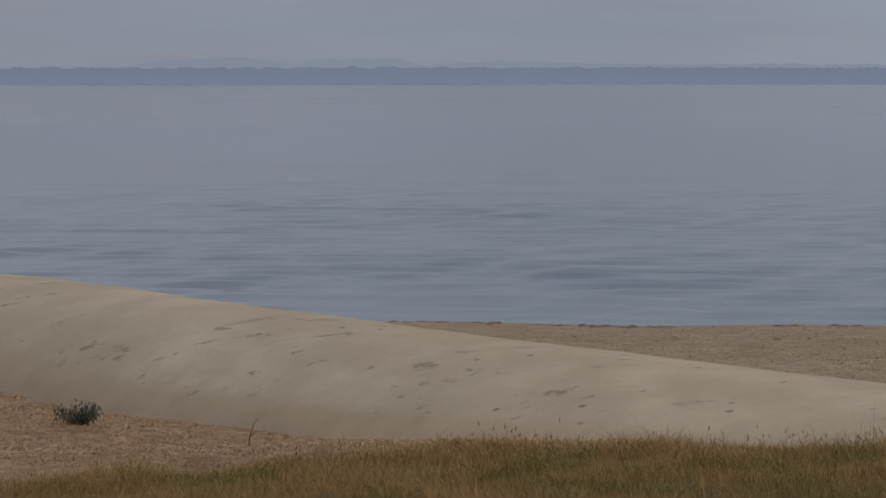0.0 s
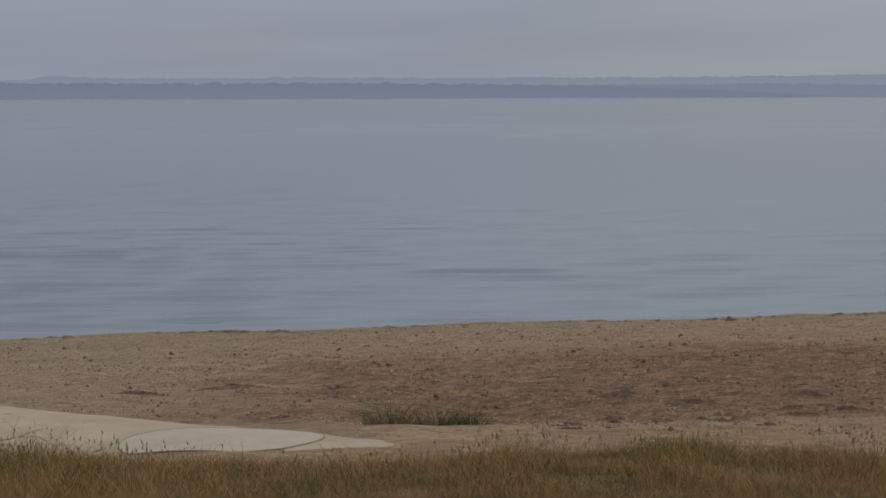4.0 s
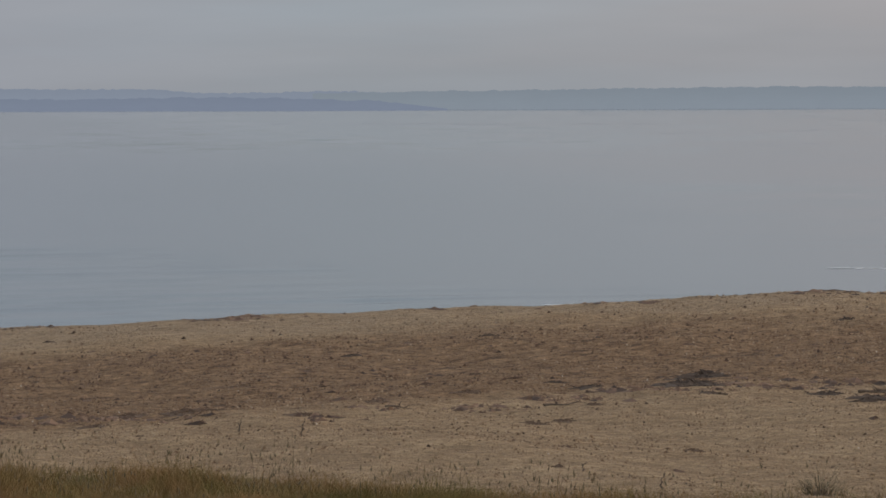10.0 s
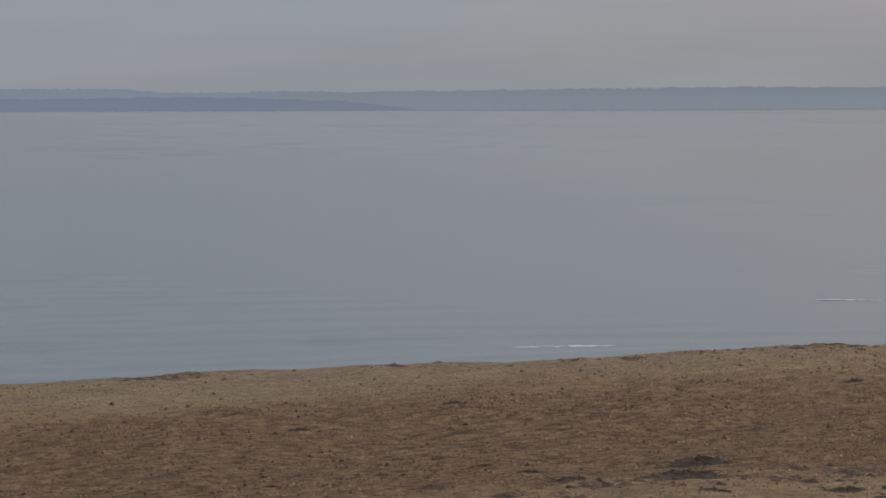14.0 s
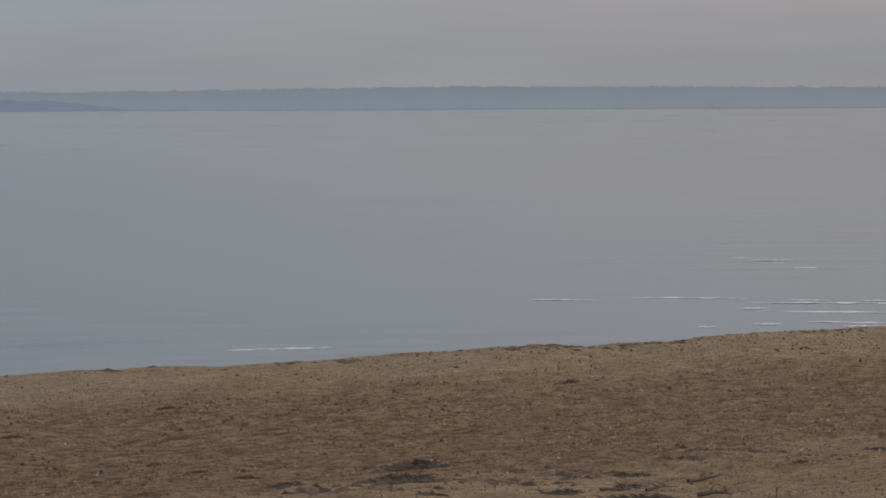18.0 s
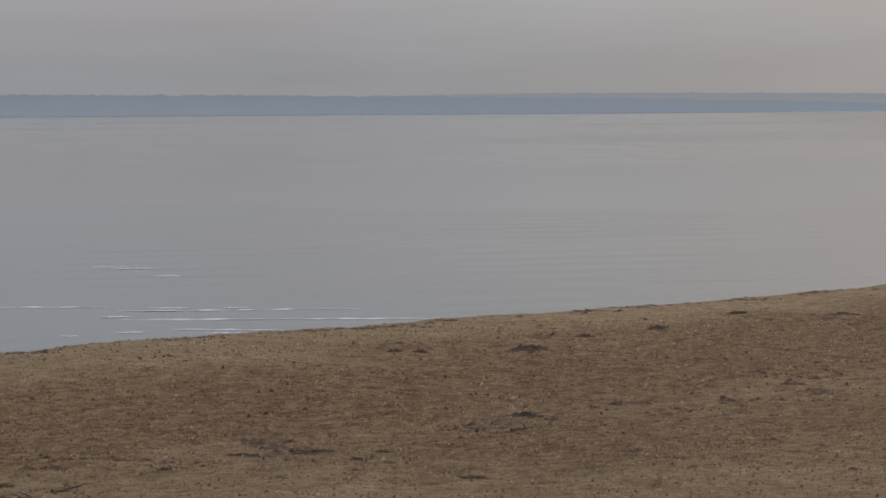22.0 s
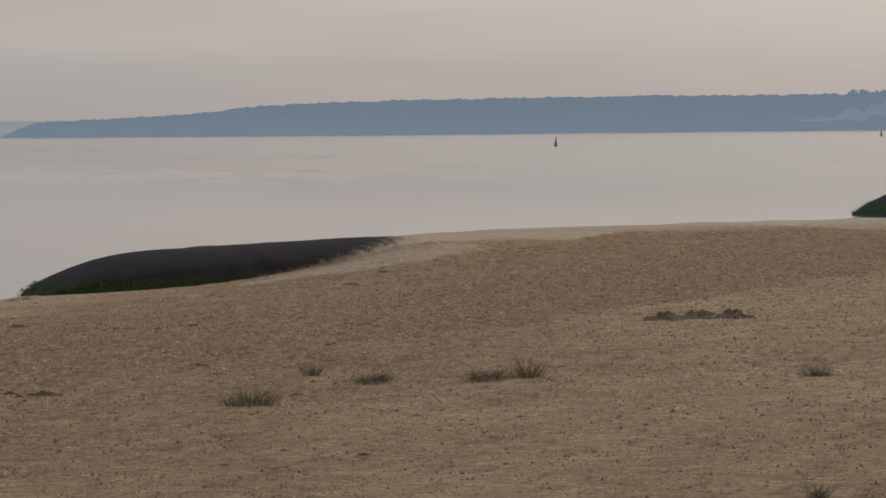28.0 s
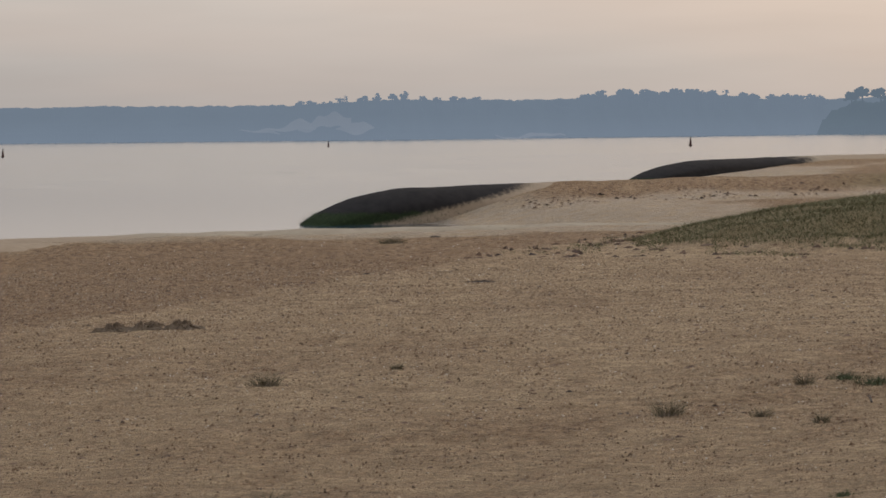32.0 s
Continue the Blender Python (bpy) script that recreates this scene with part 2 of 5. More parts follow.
def water_material():
    m = Nodes("calm_sea", 0.08, 0.5)
    m.bsdf.inputs["IOR"].default_value = 1.333
    sep = m.n.new("ShaderNodeSeparateXYZ")
    m.link(m.pos, sep.inputs[0])
    x, y = sep.outputs[0], sep.outputs[1]
    # ripples too small to tell apart far out
    lee = m.ramp(m.math("SUBTRACT", x, m.math("MULTIPLY", y, 0.42)), 15.0, 90.0, 1.0, 0.0)
    m.put(m.bsdf.inputs["Roughness"], m.math("ADD", m.ramp(m.math("SUBTRACT", x, m.math("MULTIPLY", y, 1.25)), 20.0, 200.0, 0.05, 0.13), m.math("MULTIPLY", m.math("MULTIPLY", lee, m.ramp(x, -12.0, 12.0, 0.35, 1.0)), m.ramp(y, 110.0, 520.0, 0.060, 0.02))))
    # cat's-paws of small ripples towards the open side
    patch = m.ramp(m.noise(0.03, 4.0, 0.6, (0.5, 1.0, 1.0)), 0.38, 0.62, 0.25, 1.0)
    calm = m.ramp(m.math("SUBTRACT", x, m.math("MULTIPLY", y, 0.42)), -32.0, 38.0, 1.0, 0.42)
    still = m.ramp(m.math("SUBTRACT", x, m.math("MULTIPLY", y, 0.42)), 40.0, 110.0, 1.0, 0.2)
    far = m.math("MULTIPLY", m.ramp(y, 90.0, 420.0, 1.0, 0.06), still)
    amount = m.math("MULTIPLY", m.math("MULTIPLY", calm, patch), far)
    short = m.noise(1.1, 3.0, 0.55, (0.6, 1.0, 1.0))
    wide = m.noise(0.25, 2.0, 0.5, (0.5, 1.0, 1.0))
    h = m.math("MULTIPLY", m.math("ADD", m.math("MULTIPLY", short, 0.14), m.math("MULTIPLY", wide, 0.4)), amount)
    return m.done((0.018, 0.038, 0.056), m.bump(h, 1.0, 0.09))


def canvas_material():
    m = Nodes("sand_coloured_geotextile", 1.0, 0.04)
    stain = m.noise(0.8, 5.0, 0.65)
    col = m.mix(m.ramp(stain, 0.35, 0.7), (0.262, 0.208, 0.146), (0.325, 0.262, 0.187))
    col = m.mix(m.math("MULTIPLY", m.ramp(m.noise(0.22, 5.0, 0.6), 0.4, 0.65), 0.5), col, (0.250, 0.196, 0.138))
    scuff = m.math("MULTIPLY", m.ramp(m.noise(2.2, 4.0, 0.7, (0.45, 1.0, 1.6)), 0.58, 0.66), m.ramp(m.noise(0.35, 3.0, 0.6), 0.40, 0.55))
    col = m.mix(m.math("MULTIPLY", scuff, 0.65), col, (0.115, 0.088, 0.064))
    speck = m.ramp(m.noise(3.4, 6.0, 0.8), 0.60, 0.72)
    col = m.mix(m.math("MULTIPLY", speck, 0.55), col, (0.20, 0.165, 0.125))
    fleck = m.math("MULTIPLY", m.ramp(m.cells(2.3, stretch=(0.6, 1.0, 1.5)), 0.06, 0.12, 1.0, 0.0), m.ramp(m.cells(2.3, "Color", (0.6, 1.0, 1.5)), 0.40, 0.55))
    col = m.mix(m.math("MULTIPLY", fleck, 0.75), col, (0.07, 0.055, 0.045))
    tide = m.attr("tide")
    moss = m.attr("moss")
    soot = m.mix(m.noise(1.1, 5.0, 0.65), (0.011, 0.010, 0.010), (0.036, 0.031, 0.028))
    col = m.mix(m.ramp(m.math("ADD", tide, m.math("MULTIPLY", m.math("SUBTRACT", m.noise(0.6, 4.0, 0.6), 0.5), 0.7)), 0.3, 0.7), col, soot)
    weed = m.ramp(m.math("ADD", moss, m.math("MULTIPLY", m.math("SUBTRACT", m.noise(0.9, 4.0, 0.6), 0.5), 0.9)), 0.35, 0.75)
    col = m.mix(weed, col, m.mix(m.noise(2.4, 4.0, 0.6), (0.013, 0.017, 0.009), (0.034, 0.046, 0.019)))
    buried = m.attr("buried")
    col = m.mix(m.ramp(m.math("ADD", buried, m.math("MULTIPLY", m.math("SUBTRACT", m.noise(2.6, 6.0, 0.75), 0.5), 0.8)), 0.3, 0.75), col, m.mix(m.noise(2.0, 4.0, 0.6), (0.215, 0.155, 0.103), (0.315, 0.238, 0.165)))
    h = m.bump(m.noise(3.0, 4.0, 0.6), 0.3, 0.02)
    return m.done(col, m.bump(m.noise(30.0, 2.0, 0.6), 0.3, 0.01, h))


def island_material(name, stops, rough=0.9, spec=0.2):
    m = Nodes(name, rough, spec)
    return m.done(m.colours(m.geo.outputs["Random Per Island"], stops))


def grass_material():
    m = Nodes("bank_grass", 0.9, 0.1)
    mixed = m.math("ADD", m.math("MULTIPLY", m.geo.outputs["Random Per Island"], 0.20), m.math("ADD", m.math("MULTIPLY", m.ramp(m.noise(0.9, 5.0, 0.65), 0.3, 0.7), 0.66), 0.10))
    return m.done(m.colours(mixed, [(0.0, (0.080, 0.080, 0.024)), (0.3, (0.130, 0.104, 0.034)), (0.5, (0.180, 0.120, 0.046)), (0.75, (0.230, 0.136, 0.058)), (1.0, (0.28, 0.190, 0.10))]))


def plain_material(name, a, b, scale=4.0, rough=0.9, bump=0.02):
    m = Nodes(name, rough, 0.2)
    return m.done(m.mix(m.noise(scale, 4.0, 0.6), a, b), m.bump(m.noise(scale * 3, 3.0, 0.6), 0.6, bump))


def haze_glow_material(name, haze, own, part):
    """Land kilometres away: its own colour, and the hazy air's light painted as glow."""
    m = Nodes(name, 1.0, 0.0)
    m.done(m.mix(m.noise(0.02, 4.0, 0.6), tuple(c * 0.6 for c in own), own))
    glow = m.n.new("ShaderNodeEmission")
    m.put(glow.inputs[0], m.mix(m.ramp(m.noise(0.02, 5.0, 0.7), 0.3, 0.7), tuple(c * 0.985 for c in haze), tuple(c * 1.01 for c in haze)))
    # the painted haze glows more at the foot than at the top
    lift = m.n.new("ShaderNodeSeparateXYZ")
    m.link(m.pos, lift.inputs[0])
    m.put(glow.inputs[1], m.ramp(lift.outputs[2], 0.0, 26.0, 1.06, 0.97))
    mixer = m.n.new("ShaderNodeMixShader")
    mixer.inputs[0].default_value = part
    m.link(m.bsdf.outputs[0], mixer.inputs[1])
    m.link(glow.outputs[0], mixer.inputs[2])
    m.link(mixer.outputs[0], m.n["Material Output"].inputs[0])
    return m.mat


SAND = sand_material()
SEA = water_material()
CANVAS = canvas_material()
BLADE = grass_material()
SEED = island_material("seed_heads", [(0.0, (0.075, 0.062, 0.032)), (1.0, (0.20, 0.145, 0.082))])
MARRAM = island_material("dune_grass", [(0.0, (0.066, 0.064, 0.026)), (0.5, (0.128, 0.116, 0.052)), (1.0, (0.23, 0.180, 0.10))])
HAY = island_material("dry_hay", [(0.0, (0.055, 0.036, 0.024)), (0.6, (0.110, 0.074, 0.045)), (1.0, (0.19, 0.13, 0.08))])
SHELL = island_material("shell_bits", [(0.0, (0.60, 0.53, 0.44)), (0.015, (0.42, 0.335, 0.235)), (0.08, (0.33, 0.23, 0.135)), (0.30, (0.240, 0.150, 0.084)), (0.55, (0.140, 0.080, 0.044)), (1.0, (0.040, 0.027, 0.019))], 0.7, 0.3)
SHELL_PALE = island_material("pale_shell_bits", [(0.0, (0.62, 0.55, 0.46)), (0.08, (0.50, 0.42, 0.32)), (0.20, (0.37, 0.270, 0.170)), (0.45, (0.26, 0.170, 0.100)), (0.75, (0.165, 0.100, 0.058)), (1.0, (0.070, 0.046, 0.030))], 0.7, 0.3)
GRIT = island_material("damp_sand_lumps", [(0.0, (0.095, 0.060, 0.036)), (0.3, (0.175, 0.105, 0.060)), (0.8, (0.310, 0.208, 0.122)), (1.0, (0.43, 0.320, 0.210))])
PEAT = island_material("brown_sand_lumps", [(0.0, (0.050, 0.031, 0.020)), (0.4, (0.125, 0.077, 0.044)), (0.85, (0.240, 0.152, 0.086)), (1.0, (0.34, 0.240, 0.150))])
STRAW = island_material("dry_straw", [(0.0, (0.11, 0.056, 0.029)), (0.5, (0.24, 0.136, 0.070)), (1.0, (0.42, 0.285, 0.165))])
WEED = island_material("dry_weed", [(0.0, (0.028, 0.022, 0.018)), (0.6, (0.065, 0.048, 0.038)), (1.0, (0.12, 0.085, 0.06))])
SCRAP = island_material("brown_weed_scraps", [(0.0, (0.045, 0.030, 0.022)), (0.5, (0.105, 0.062, 0.040)), (1.0, (0.17, 0.105, 0.066))])
WOOD = plain_material("grey_driftwood", (0.05, 0.037, 0.028), (0.12, 0.09, 0.068), 9.0)


# ---- meshes ----
def link_mesh(name, verts, faces, material, smooth=False):
    """A mesh object from arrays: verts (n, 3), faces (m, k) all with k corners."""
    me = bpy.data.meshes.new(name)
    verts, faces = np.asarray(verts, np.float32), np.asarray(faces, np.int32)
    me.vertices.add(len(verts))
    me.vertices.foreach_set("co", verts.ravel())
    k = faces.shape[1]
    me.loops.add(faces.size)
    me.loops.foreach_set("vertex_index", faces.ravel())
    me.polygons.add(len(faces))
    me.polygons.foreach_set("loop_start", np.arange(0, faces.size, k, dtype=np.int32))
    me.polygons.foreach_set("use_smooth", np.full(len(faces), smooth))
    me.update(calc_edges=True)
    me.materials.append(material)
    return new(name, me)


def add_attr(ob, name, values):
    a = ob.data.attributes.new(name, "FLOAT", "POINT")
    a.data.foreach_set("value", np.asarray(values, np.float32).ravel())


def grid_faces(nu, nv):
    i = np.arange(nu * nv).reshape(nu, nv)
    return np.stack([i[:-1, :-1], i[1:, :-1], i[1:, 1:], i[:-1, 1:]], -1).reshape(-1, 4)


def step(a, b, v):
    t = np.clip((v - a) / (b - a), 0, 1)
    return t * t * (3 - 2 * t)


class Waves:
    """Smooth random relief as a sum of sines: quick on large arrays."""

    def __init__(self, seed, wavelength, count=9, spread=0.5):
        r = np.random.RandomState(seed)
        ang, lam = r.uniform(0, math.pi, count), wavelength * np.exp(r.uniform(-spread, spread, count))
        self.k = np.stack([np.cos(ang), np.sin(ang)], -1) * (2 * math.pi / lam)[:, None]
        self.p = r.uniform(0, 6.28, count)

    def __call__(self, x, y):
        s = 0
        for (kx, ky), p in zip(self.k, self.p):
            s = s + np.sin(kx * x + ky * y + p)
        return s / math.sqrt(len(self.p))


RELIEF = [(Waves(3, 9.0), 0.045), (Waves(4, 2.6), 0.024), (Waves(5, 0.95, 14), 0.008), (Waves(6, 0.5, 14), 0.004)]
SHORE_WOBBLE = Waves(8, 7.0)
BAND_WOBBLE = Waves(9, 11.0)
SHORE_X = (-400.0, -2.0, 33.0, 45.0, 55.0, 66.0, 95.0, 107.0, 120.0, 146.0, 165.0, 190.0, 210.0, 234.0, 255.0, 326.0, 438.0, 680.0, 1300.0)
SHORE_Y = (82.5, 82.6, 84.0, 83.0, 81.6, 79.9, 79.1, 79.8, 83.5, 88.0, 84.0, 66.0, 68.0, 77.0, 86.0, 89.0, 109.0, 127.0, 132.0)
# the low berm above the water: its crest and its height
CREST_X = (-400.0, -8.4, 0.0, 5.4, 10.8, 16.0, 21.2, 26.3, 31.2, 36.2, 41.0, 45.9, 52.4, 61.9, 70.4, 82.6, 97.7, 114.7, 124.4)
CREST_Y = (79.5, 79.6, 78.5, 76.7, 76.5, 75.3, 73.8, 72.1, 70.15, 68.0, 65.55, 63.2, 62.45, 64.5, 66.5, 70.3, 74.8, 81.4, 83.5)
CREST_Z = (0.25, 0.25, 0.25, 0.30, 0.35, 0.50, 0.65, 0.80, 0.96, 1.14, 1.34, 1.54, 1.62, 1.40, 1.20, 0.82, 0.45, 0.09, 0.0)
# the lines of the half-buried tubes, from the sea inland: x, y, base z
TUBE_NEAR = [(-24.0, 80.5, 0.3), (-8.3, 63.0, 0.72), (-2.9, 56.0, 0.49), (1.85, 51.0, 0.25), (6.4, 47.9, -0.06), (9.2, 45.0, -0.23), (10.9, 42.8, -0.20), (12.4, 41.1, -0.17), (14.2, 40.2, -0.40)]
TUBE_BLACK = [(119.2, 83.2, -0.25), (124.6, 80.5, -0.12), (134.0, 76.6, 0.1), (148.0, 70.6, 0.0), (157.0, 66.0, -0.6)]
TUBE_LOW = [(146.0, 90.5, -0.6), (161.5, 81.8, -0.1), (177.0, 70.0, 0.0), (190.5, 54.5, 0.0), (200.0, 43.0, -0.3)]
TUBE_LARGE = [(235.4, 88.7, -0.6), (242.5, 84.0, -0.45), (255.0, 75.5, -0.2), (272.0, 64.0, -0.25), (290.0, 51.0, -0.6)]
TUBE_FAR = [(443.0, 115.0, -0.5), (458.0, 109.0, -0.2), (488.0, 98.0, 0.1), (526.0, 82.0, 0.1)]


def along(line, x, y):
    """Distance to a line of points, and how far along it."""
    best, run, done = x * 0 + 1e9, x * 0, 0.0
    for (ax, ay, _), (bx, by, _) in zip(line, line[1:]):
        ln = math.hypot(bx - ax, by - ay)
        t = np.clip(((x - ax) * (bx - ax) + (y - ay) * (by - ay)) / ln ** 2, 0, 1)
        d = np.hypot(x - ax - t * (bx - ax), y - ay - t * (by - ay))
        run = np.where(d < best, done + t * ln, run)
        best = np.minimum(best, d)
        done += ln
    return best, run


def berm(x):
    """The crest of the berm: its y, and its height over the sea."""
    return np.where(x < 122, np.interp(x, CREST_X, CREST_Y), np.interp(x, SHORE_X, SHORE_Y)) + 0.28 * SHORE_WOBBLE(x, x * 0), np.interp(x, CREST_X, CREST_Z)


def shoreline(x):
    """The water's edge, at the foot of the berm."""
    y, z = berm(x)
    return y + z / 0.16


def ground(x, y, fine=True):
    """The height of the beach over the sea at a place."""
    x, y = np.asarray(x, float), np.asarray(y, float)
    s = np.interp(x, SHORE_X, SHORE_Y) + 0.28 * SHORE_WOBBLE(x, x * 0) - y
    low = np.where(s < 32, 0.034 * s, 1.088 + 0.016 * np.minimum(s - 32, 22))
    # between the inner beach and the crest it is almost level
    yc, zc = berm(x)
    inner = np.interp(x, SHORE_X, SHORE_Y) - 48.0
    inner = np.where(inner < 32, 0.034 * inner, 1.088 + 0.016 * (inner - 32))
    flat = zc + (inner - zc) * np.clip((yc - y) / np.maximum(yc - 48.0, 4.0), 0, 1)
    low = np.where((y > 48) & (x < 122), flat + (low - flat) * step(112, 122, x), low)
    steep = 1.34 * step(-1.5, 13.0, s) + 0.004 * np.maximum(s - 13, 0).clip(0, 20)
    z = low + (steep - low) * step(112, 158, x)
    z = np.where(x < 122, np.where(y > yc, np.maximum(zc - np.where(y - yc < 0.8, 0.1 * (y - yc) ** 2, 0.064 + 0.16 * (y - yc - 0.8)), -2.5), z), np.where(s < 0, np.maximum(0.05 * s, -2.5), z))
    s = shoreline(x) - y
    # the bank with grass in front, and the dune under the camera
    z = z + 0.22 * step(47, 40, y) * step(27, 20, x)
    z = z + 3.0 * step(19, -3, y)
    # sand blown up against the tubes
    d, u = along(TUBE_NEAR, x, y)
    z = z - 0.42 * step(41.5, 45.5, y) * step(9.0, 4.5, x) * step(58.0, 53.5, y + 0.9 * x) * (0.25 + 0.75 * step(-10, -2, x)) * step(-40, -16, x) + 0.25 * np.exp(-((d - 2.4) / 1.3) ** 2) * step(30, 22, u)
    z = z + 0.09 * np.exp(-((x - 12.6) / 2.0) ** 2 - ((y - 44.3) / 0.8) ** 2)
    d, u = along(TUBE_BLACK, x, y)
    z = z + 0.45 * np.exp(-(d / 4.5) ** 2) * step(9, 20, u) + 0.30 * np.exp(-((d - 2.0) / 2.2) ** 2) * step(8, 18, u) * step(30, 20, u)
    d, u = along(TUBE_LARGE, x, y)
    z = z + 1.5 * np.exp(-(d / 6.0) ** 2) * step(6, 20, u)
    d, u = along(TUBE_FAR, x, y)
    z = z + 0.9 * np.exp(-(d / 12.0) ** 2) * step(20, 50, u)
    # grassy hummock far along the beach, with a crumbling front
    z = z + 1.7 * step(144, 158, x + 0.8 * BAND_WOBBLE(x * 3, y * 3)) * step(47.0, 36.0, y) * step(206, 181, x)
    if fine:
        dry = step(0.0, 9.0, s)
        calm = 1 - 0.65 * np.exp(-((y - yc) / 5.0) ** 2)
        for w, a in RELIEF:
            z = z + a * dry * (calm if a > 0.03 else 1.0) * w(x, y)
    return z


def height(x, y):
    return float(ground(np.array([x]), np.array([y]))[0])


def spaced(*runs):
    out = [runs[0][0]]
    for a, b, d in runs:
        n = max(1, round((b - a) / d))
        out += list(a + (b - a) * (np.arange(n) + 1) / n)
    return np.array(out)


# the ground: one sheet, finest where the camera looks closest
gx = spaced((-4600, -600, 500), (-600, -40, 40), (-40, -14, 1.2), (-14, 84, 0.22), (84, 230, 0.55), (230, 420, 1.6), (420, 1000, 6), (1000, 4600, 300))
gy = spaced((-3000, -200, 400), (-200, -10, 15), (-10, 26, 1.5), (26, 90, 0.22), (90, 140, 1.2), (140, 400, 26), (400, 4600, 420))
GX, GY = np.meshgrid(gx, gy, indexing="ij")
GZ = ground(GX, GY)
terrain = link_mesh("ground", np.stack([GX, GY, GZ], -1).reshape(-1, 3), grid_faces(len(gx), len(gy)), SAND, True)
low_y = np.interp(GX, (-20, 12, 17, 23, 30, 60), (47.6, 47.0, 46.1, 45.7, 47.0, 48.0)) + 0.7 * BAND_WOBBLE(GX, GY)
top_y = berm(GX)[0] - np.interp(GX, (-20, 12, 24, 34, 45, 70, 100), (15.0, 12.5, 8.5, 5.5, 3.6, 2.6, 2.4)) + 1.0 * BAND_WOBBLE(GX + 40, GY)
strength = np.interp(GX, (-20, 0, 8, 14, 22, 60, 110), (0.05, 0.1, 0.28, 0.7, 0.95, 0.95, 0.85))
wrack = strength * step(-1.8, 2.2, GY - low_y) * step(-3.5, 5.5, top_y - GY) * (1.22 - 0.45 * step(0.3, 1.0, (GY - low_y) / np.maximum(top_y - low_y, 4.0)))
upper = 0.31 + 0.34 * step(34, 42, GY) * step(100, 76, GX) + 0.12 * BAND_WOBBLE(GX * 0.3, GY * 0.6) + 0.30 * step(110, 150, GX) * step(48, 66, GY)
wrack = np.maximum(wrack, step(24, 50, GX) * upper * step(-2, 4, top_y + 8 * step(100, 130, GX) - GY))
wrack = np.maximum(wrack, 0.34 * step(0.5, -4.5, GX - (GY - 47) * -0.6) * step(61, 55, GY) * step(36, 39, GY))
pale = GX * 0
for line, a, b, reach, face in ((TUBE_BLACK, 9, 16, 3.5, 2.5), (TUBE_LARGE, 6, 16, 19.0, 4.2), (TUBE_FAR, 5, 20, 18.0, 9.0)):
    d, u = along(line, GX, GY)
    side = step(face, face + 3.0, 1.2 * BAND_WOBBLE(GX * 0.7, GY * 0.7) -(GY - np.interp(GX, [q[0] for q in line], [q[1] for q in line])))
    pale = np.maximum(pale, step(reach, reach * 0.5, d) * step(a, b, u) * side)
# the washed strip of the far beach
strand = np.interp(GX, (118, 135, 150, 162, 215), (2.0, 10.0, 19.0, 24.0, 22.0))
crests = GX * 0
for line, near_by, a in ((TUBE_LARGE, 5.0, 14), (TUBE_FAR, 9.0, 24)):
    d, u = along(line, GX, GY)
    crests = np.maximum(crests, step(near_by * 1.7, near_by, d + 1.2 * BAND_WOBBLE(GX * 0.7, GY * 0.7)) * step(a, a + 10, u))
pale = np.maximum(pale, (1 - crests) * step(122, 132, GX) * step(3.0, -2.0, shoreline(GX) - GY - strand + 0.7 * BAND_WOBBLE(GX, GY)))
pale = pale * (1 - crests)
# washed grey sand behind the near tube
pale = np.maximum(pale, step(17, 9, GX + 1.5 * BAND_WOBBLE(GX * 2, GY * 2) + 0.25 * (62 - GY)) * step(49, 53, GY) * (0.72 + 0.2 * BAND_WOBBLE(GX * 1.5, GY * 3)))
# a tongue of clean blown sand beside the blackened tube
pale = np.maximum(pale, step(1.25, 0.6, np.hypot((GX - 131.0) / 7.5, (GY - 73.4 + 0.25 * (GX - 131.0)) / 1.3) + 0.14 * BAND_WOBBLE(GX * 3, GY * 3)))
wrack = wrack * (1 - 0.9 * pale)
# brown shell sand along the crests of the far ridges
wrack = np.maximum(wrack, 0.95 * crests)
add_attr(terrain, "wrack", wrack)
add_attr(terrain, "dry", pale)
add_attr(terrain, "berm", step(130, 100, GX) * (1.0 - 0.6 * step(45, 70, GX)) * step(-1.5, 3.5, GY - top_y + 0.8 * BAND_WOBBLE(GX * 2.5, GY * 2.5)))
add_attr(terrain, "straw", step(4.0, -0.5, GX) * step(60, 54, GY + 0.6 * GX) * step(36, 39, GY))
add_attr(terrain, "wet", step(1.3, 0.0, shoreline(GX) - GY))
TURF_X = (-20, -5, -2.5, -0.2, 5.4, 9.9, 13.0, 14.3, 16.0, 18.0, 18.9, 20.5, 23.0, 25.0, 27.0)
TURF_Y = (35.4, 36.4, 38.4, 40.2, 41.1, 38.8, 39.0, 39.3, 37.4, 36.6, 33.8, 30.4, 27.0, 20.0, -400.0)
add_attr(terrain, "turf", np.maximum(step(-0.25, 0.5, np.interp(GX, TURF_X, TURF_Y) - GY), 0.8 * step(1.75, 2.2, GZ) * step(130, 140, GX) * step(60, 50, GY)))
tagged(terrain, "tan sand beach strewn with shell and dry weed", "ground", kind="structure")

class Ripples(Waves):
    """Waves that all run more or less one way."""

    def __init__(self, seed, wavelength, bearing, count=12, fan=0.45, spread=0.4):
        r = np.random.RandomState(seed)
        ang, lam = radians(90 - bearing) + r.normal(0, fan, count), wavelength * np.exp(r.uniform(-spread, spread, count))
        self.k = np.stack([np.cos(ang), np.sin(ang)], -1) * (2 * math.pi / lam)[:, None]
        self.p = r.uniform(0, 6.28, count)


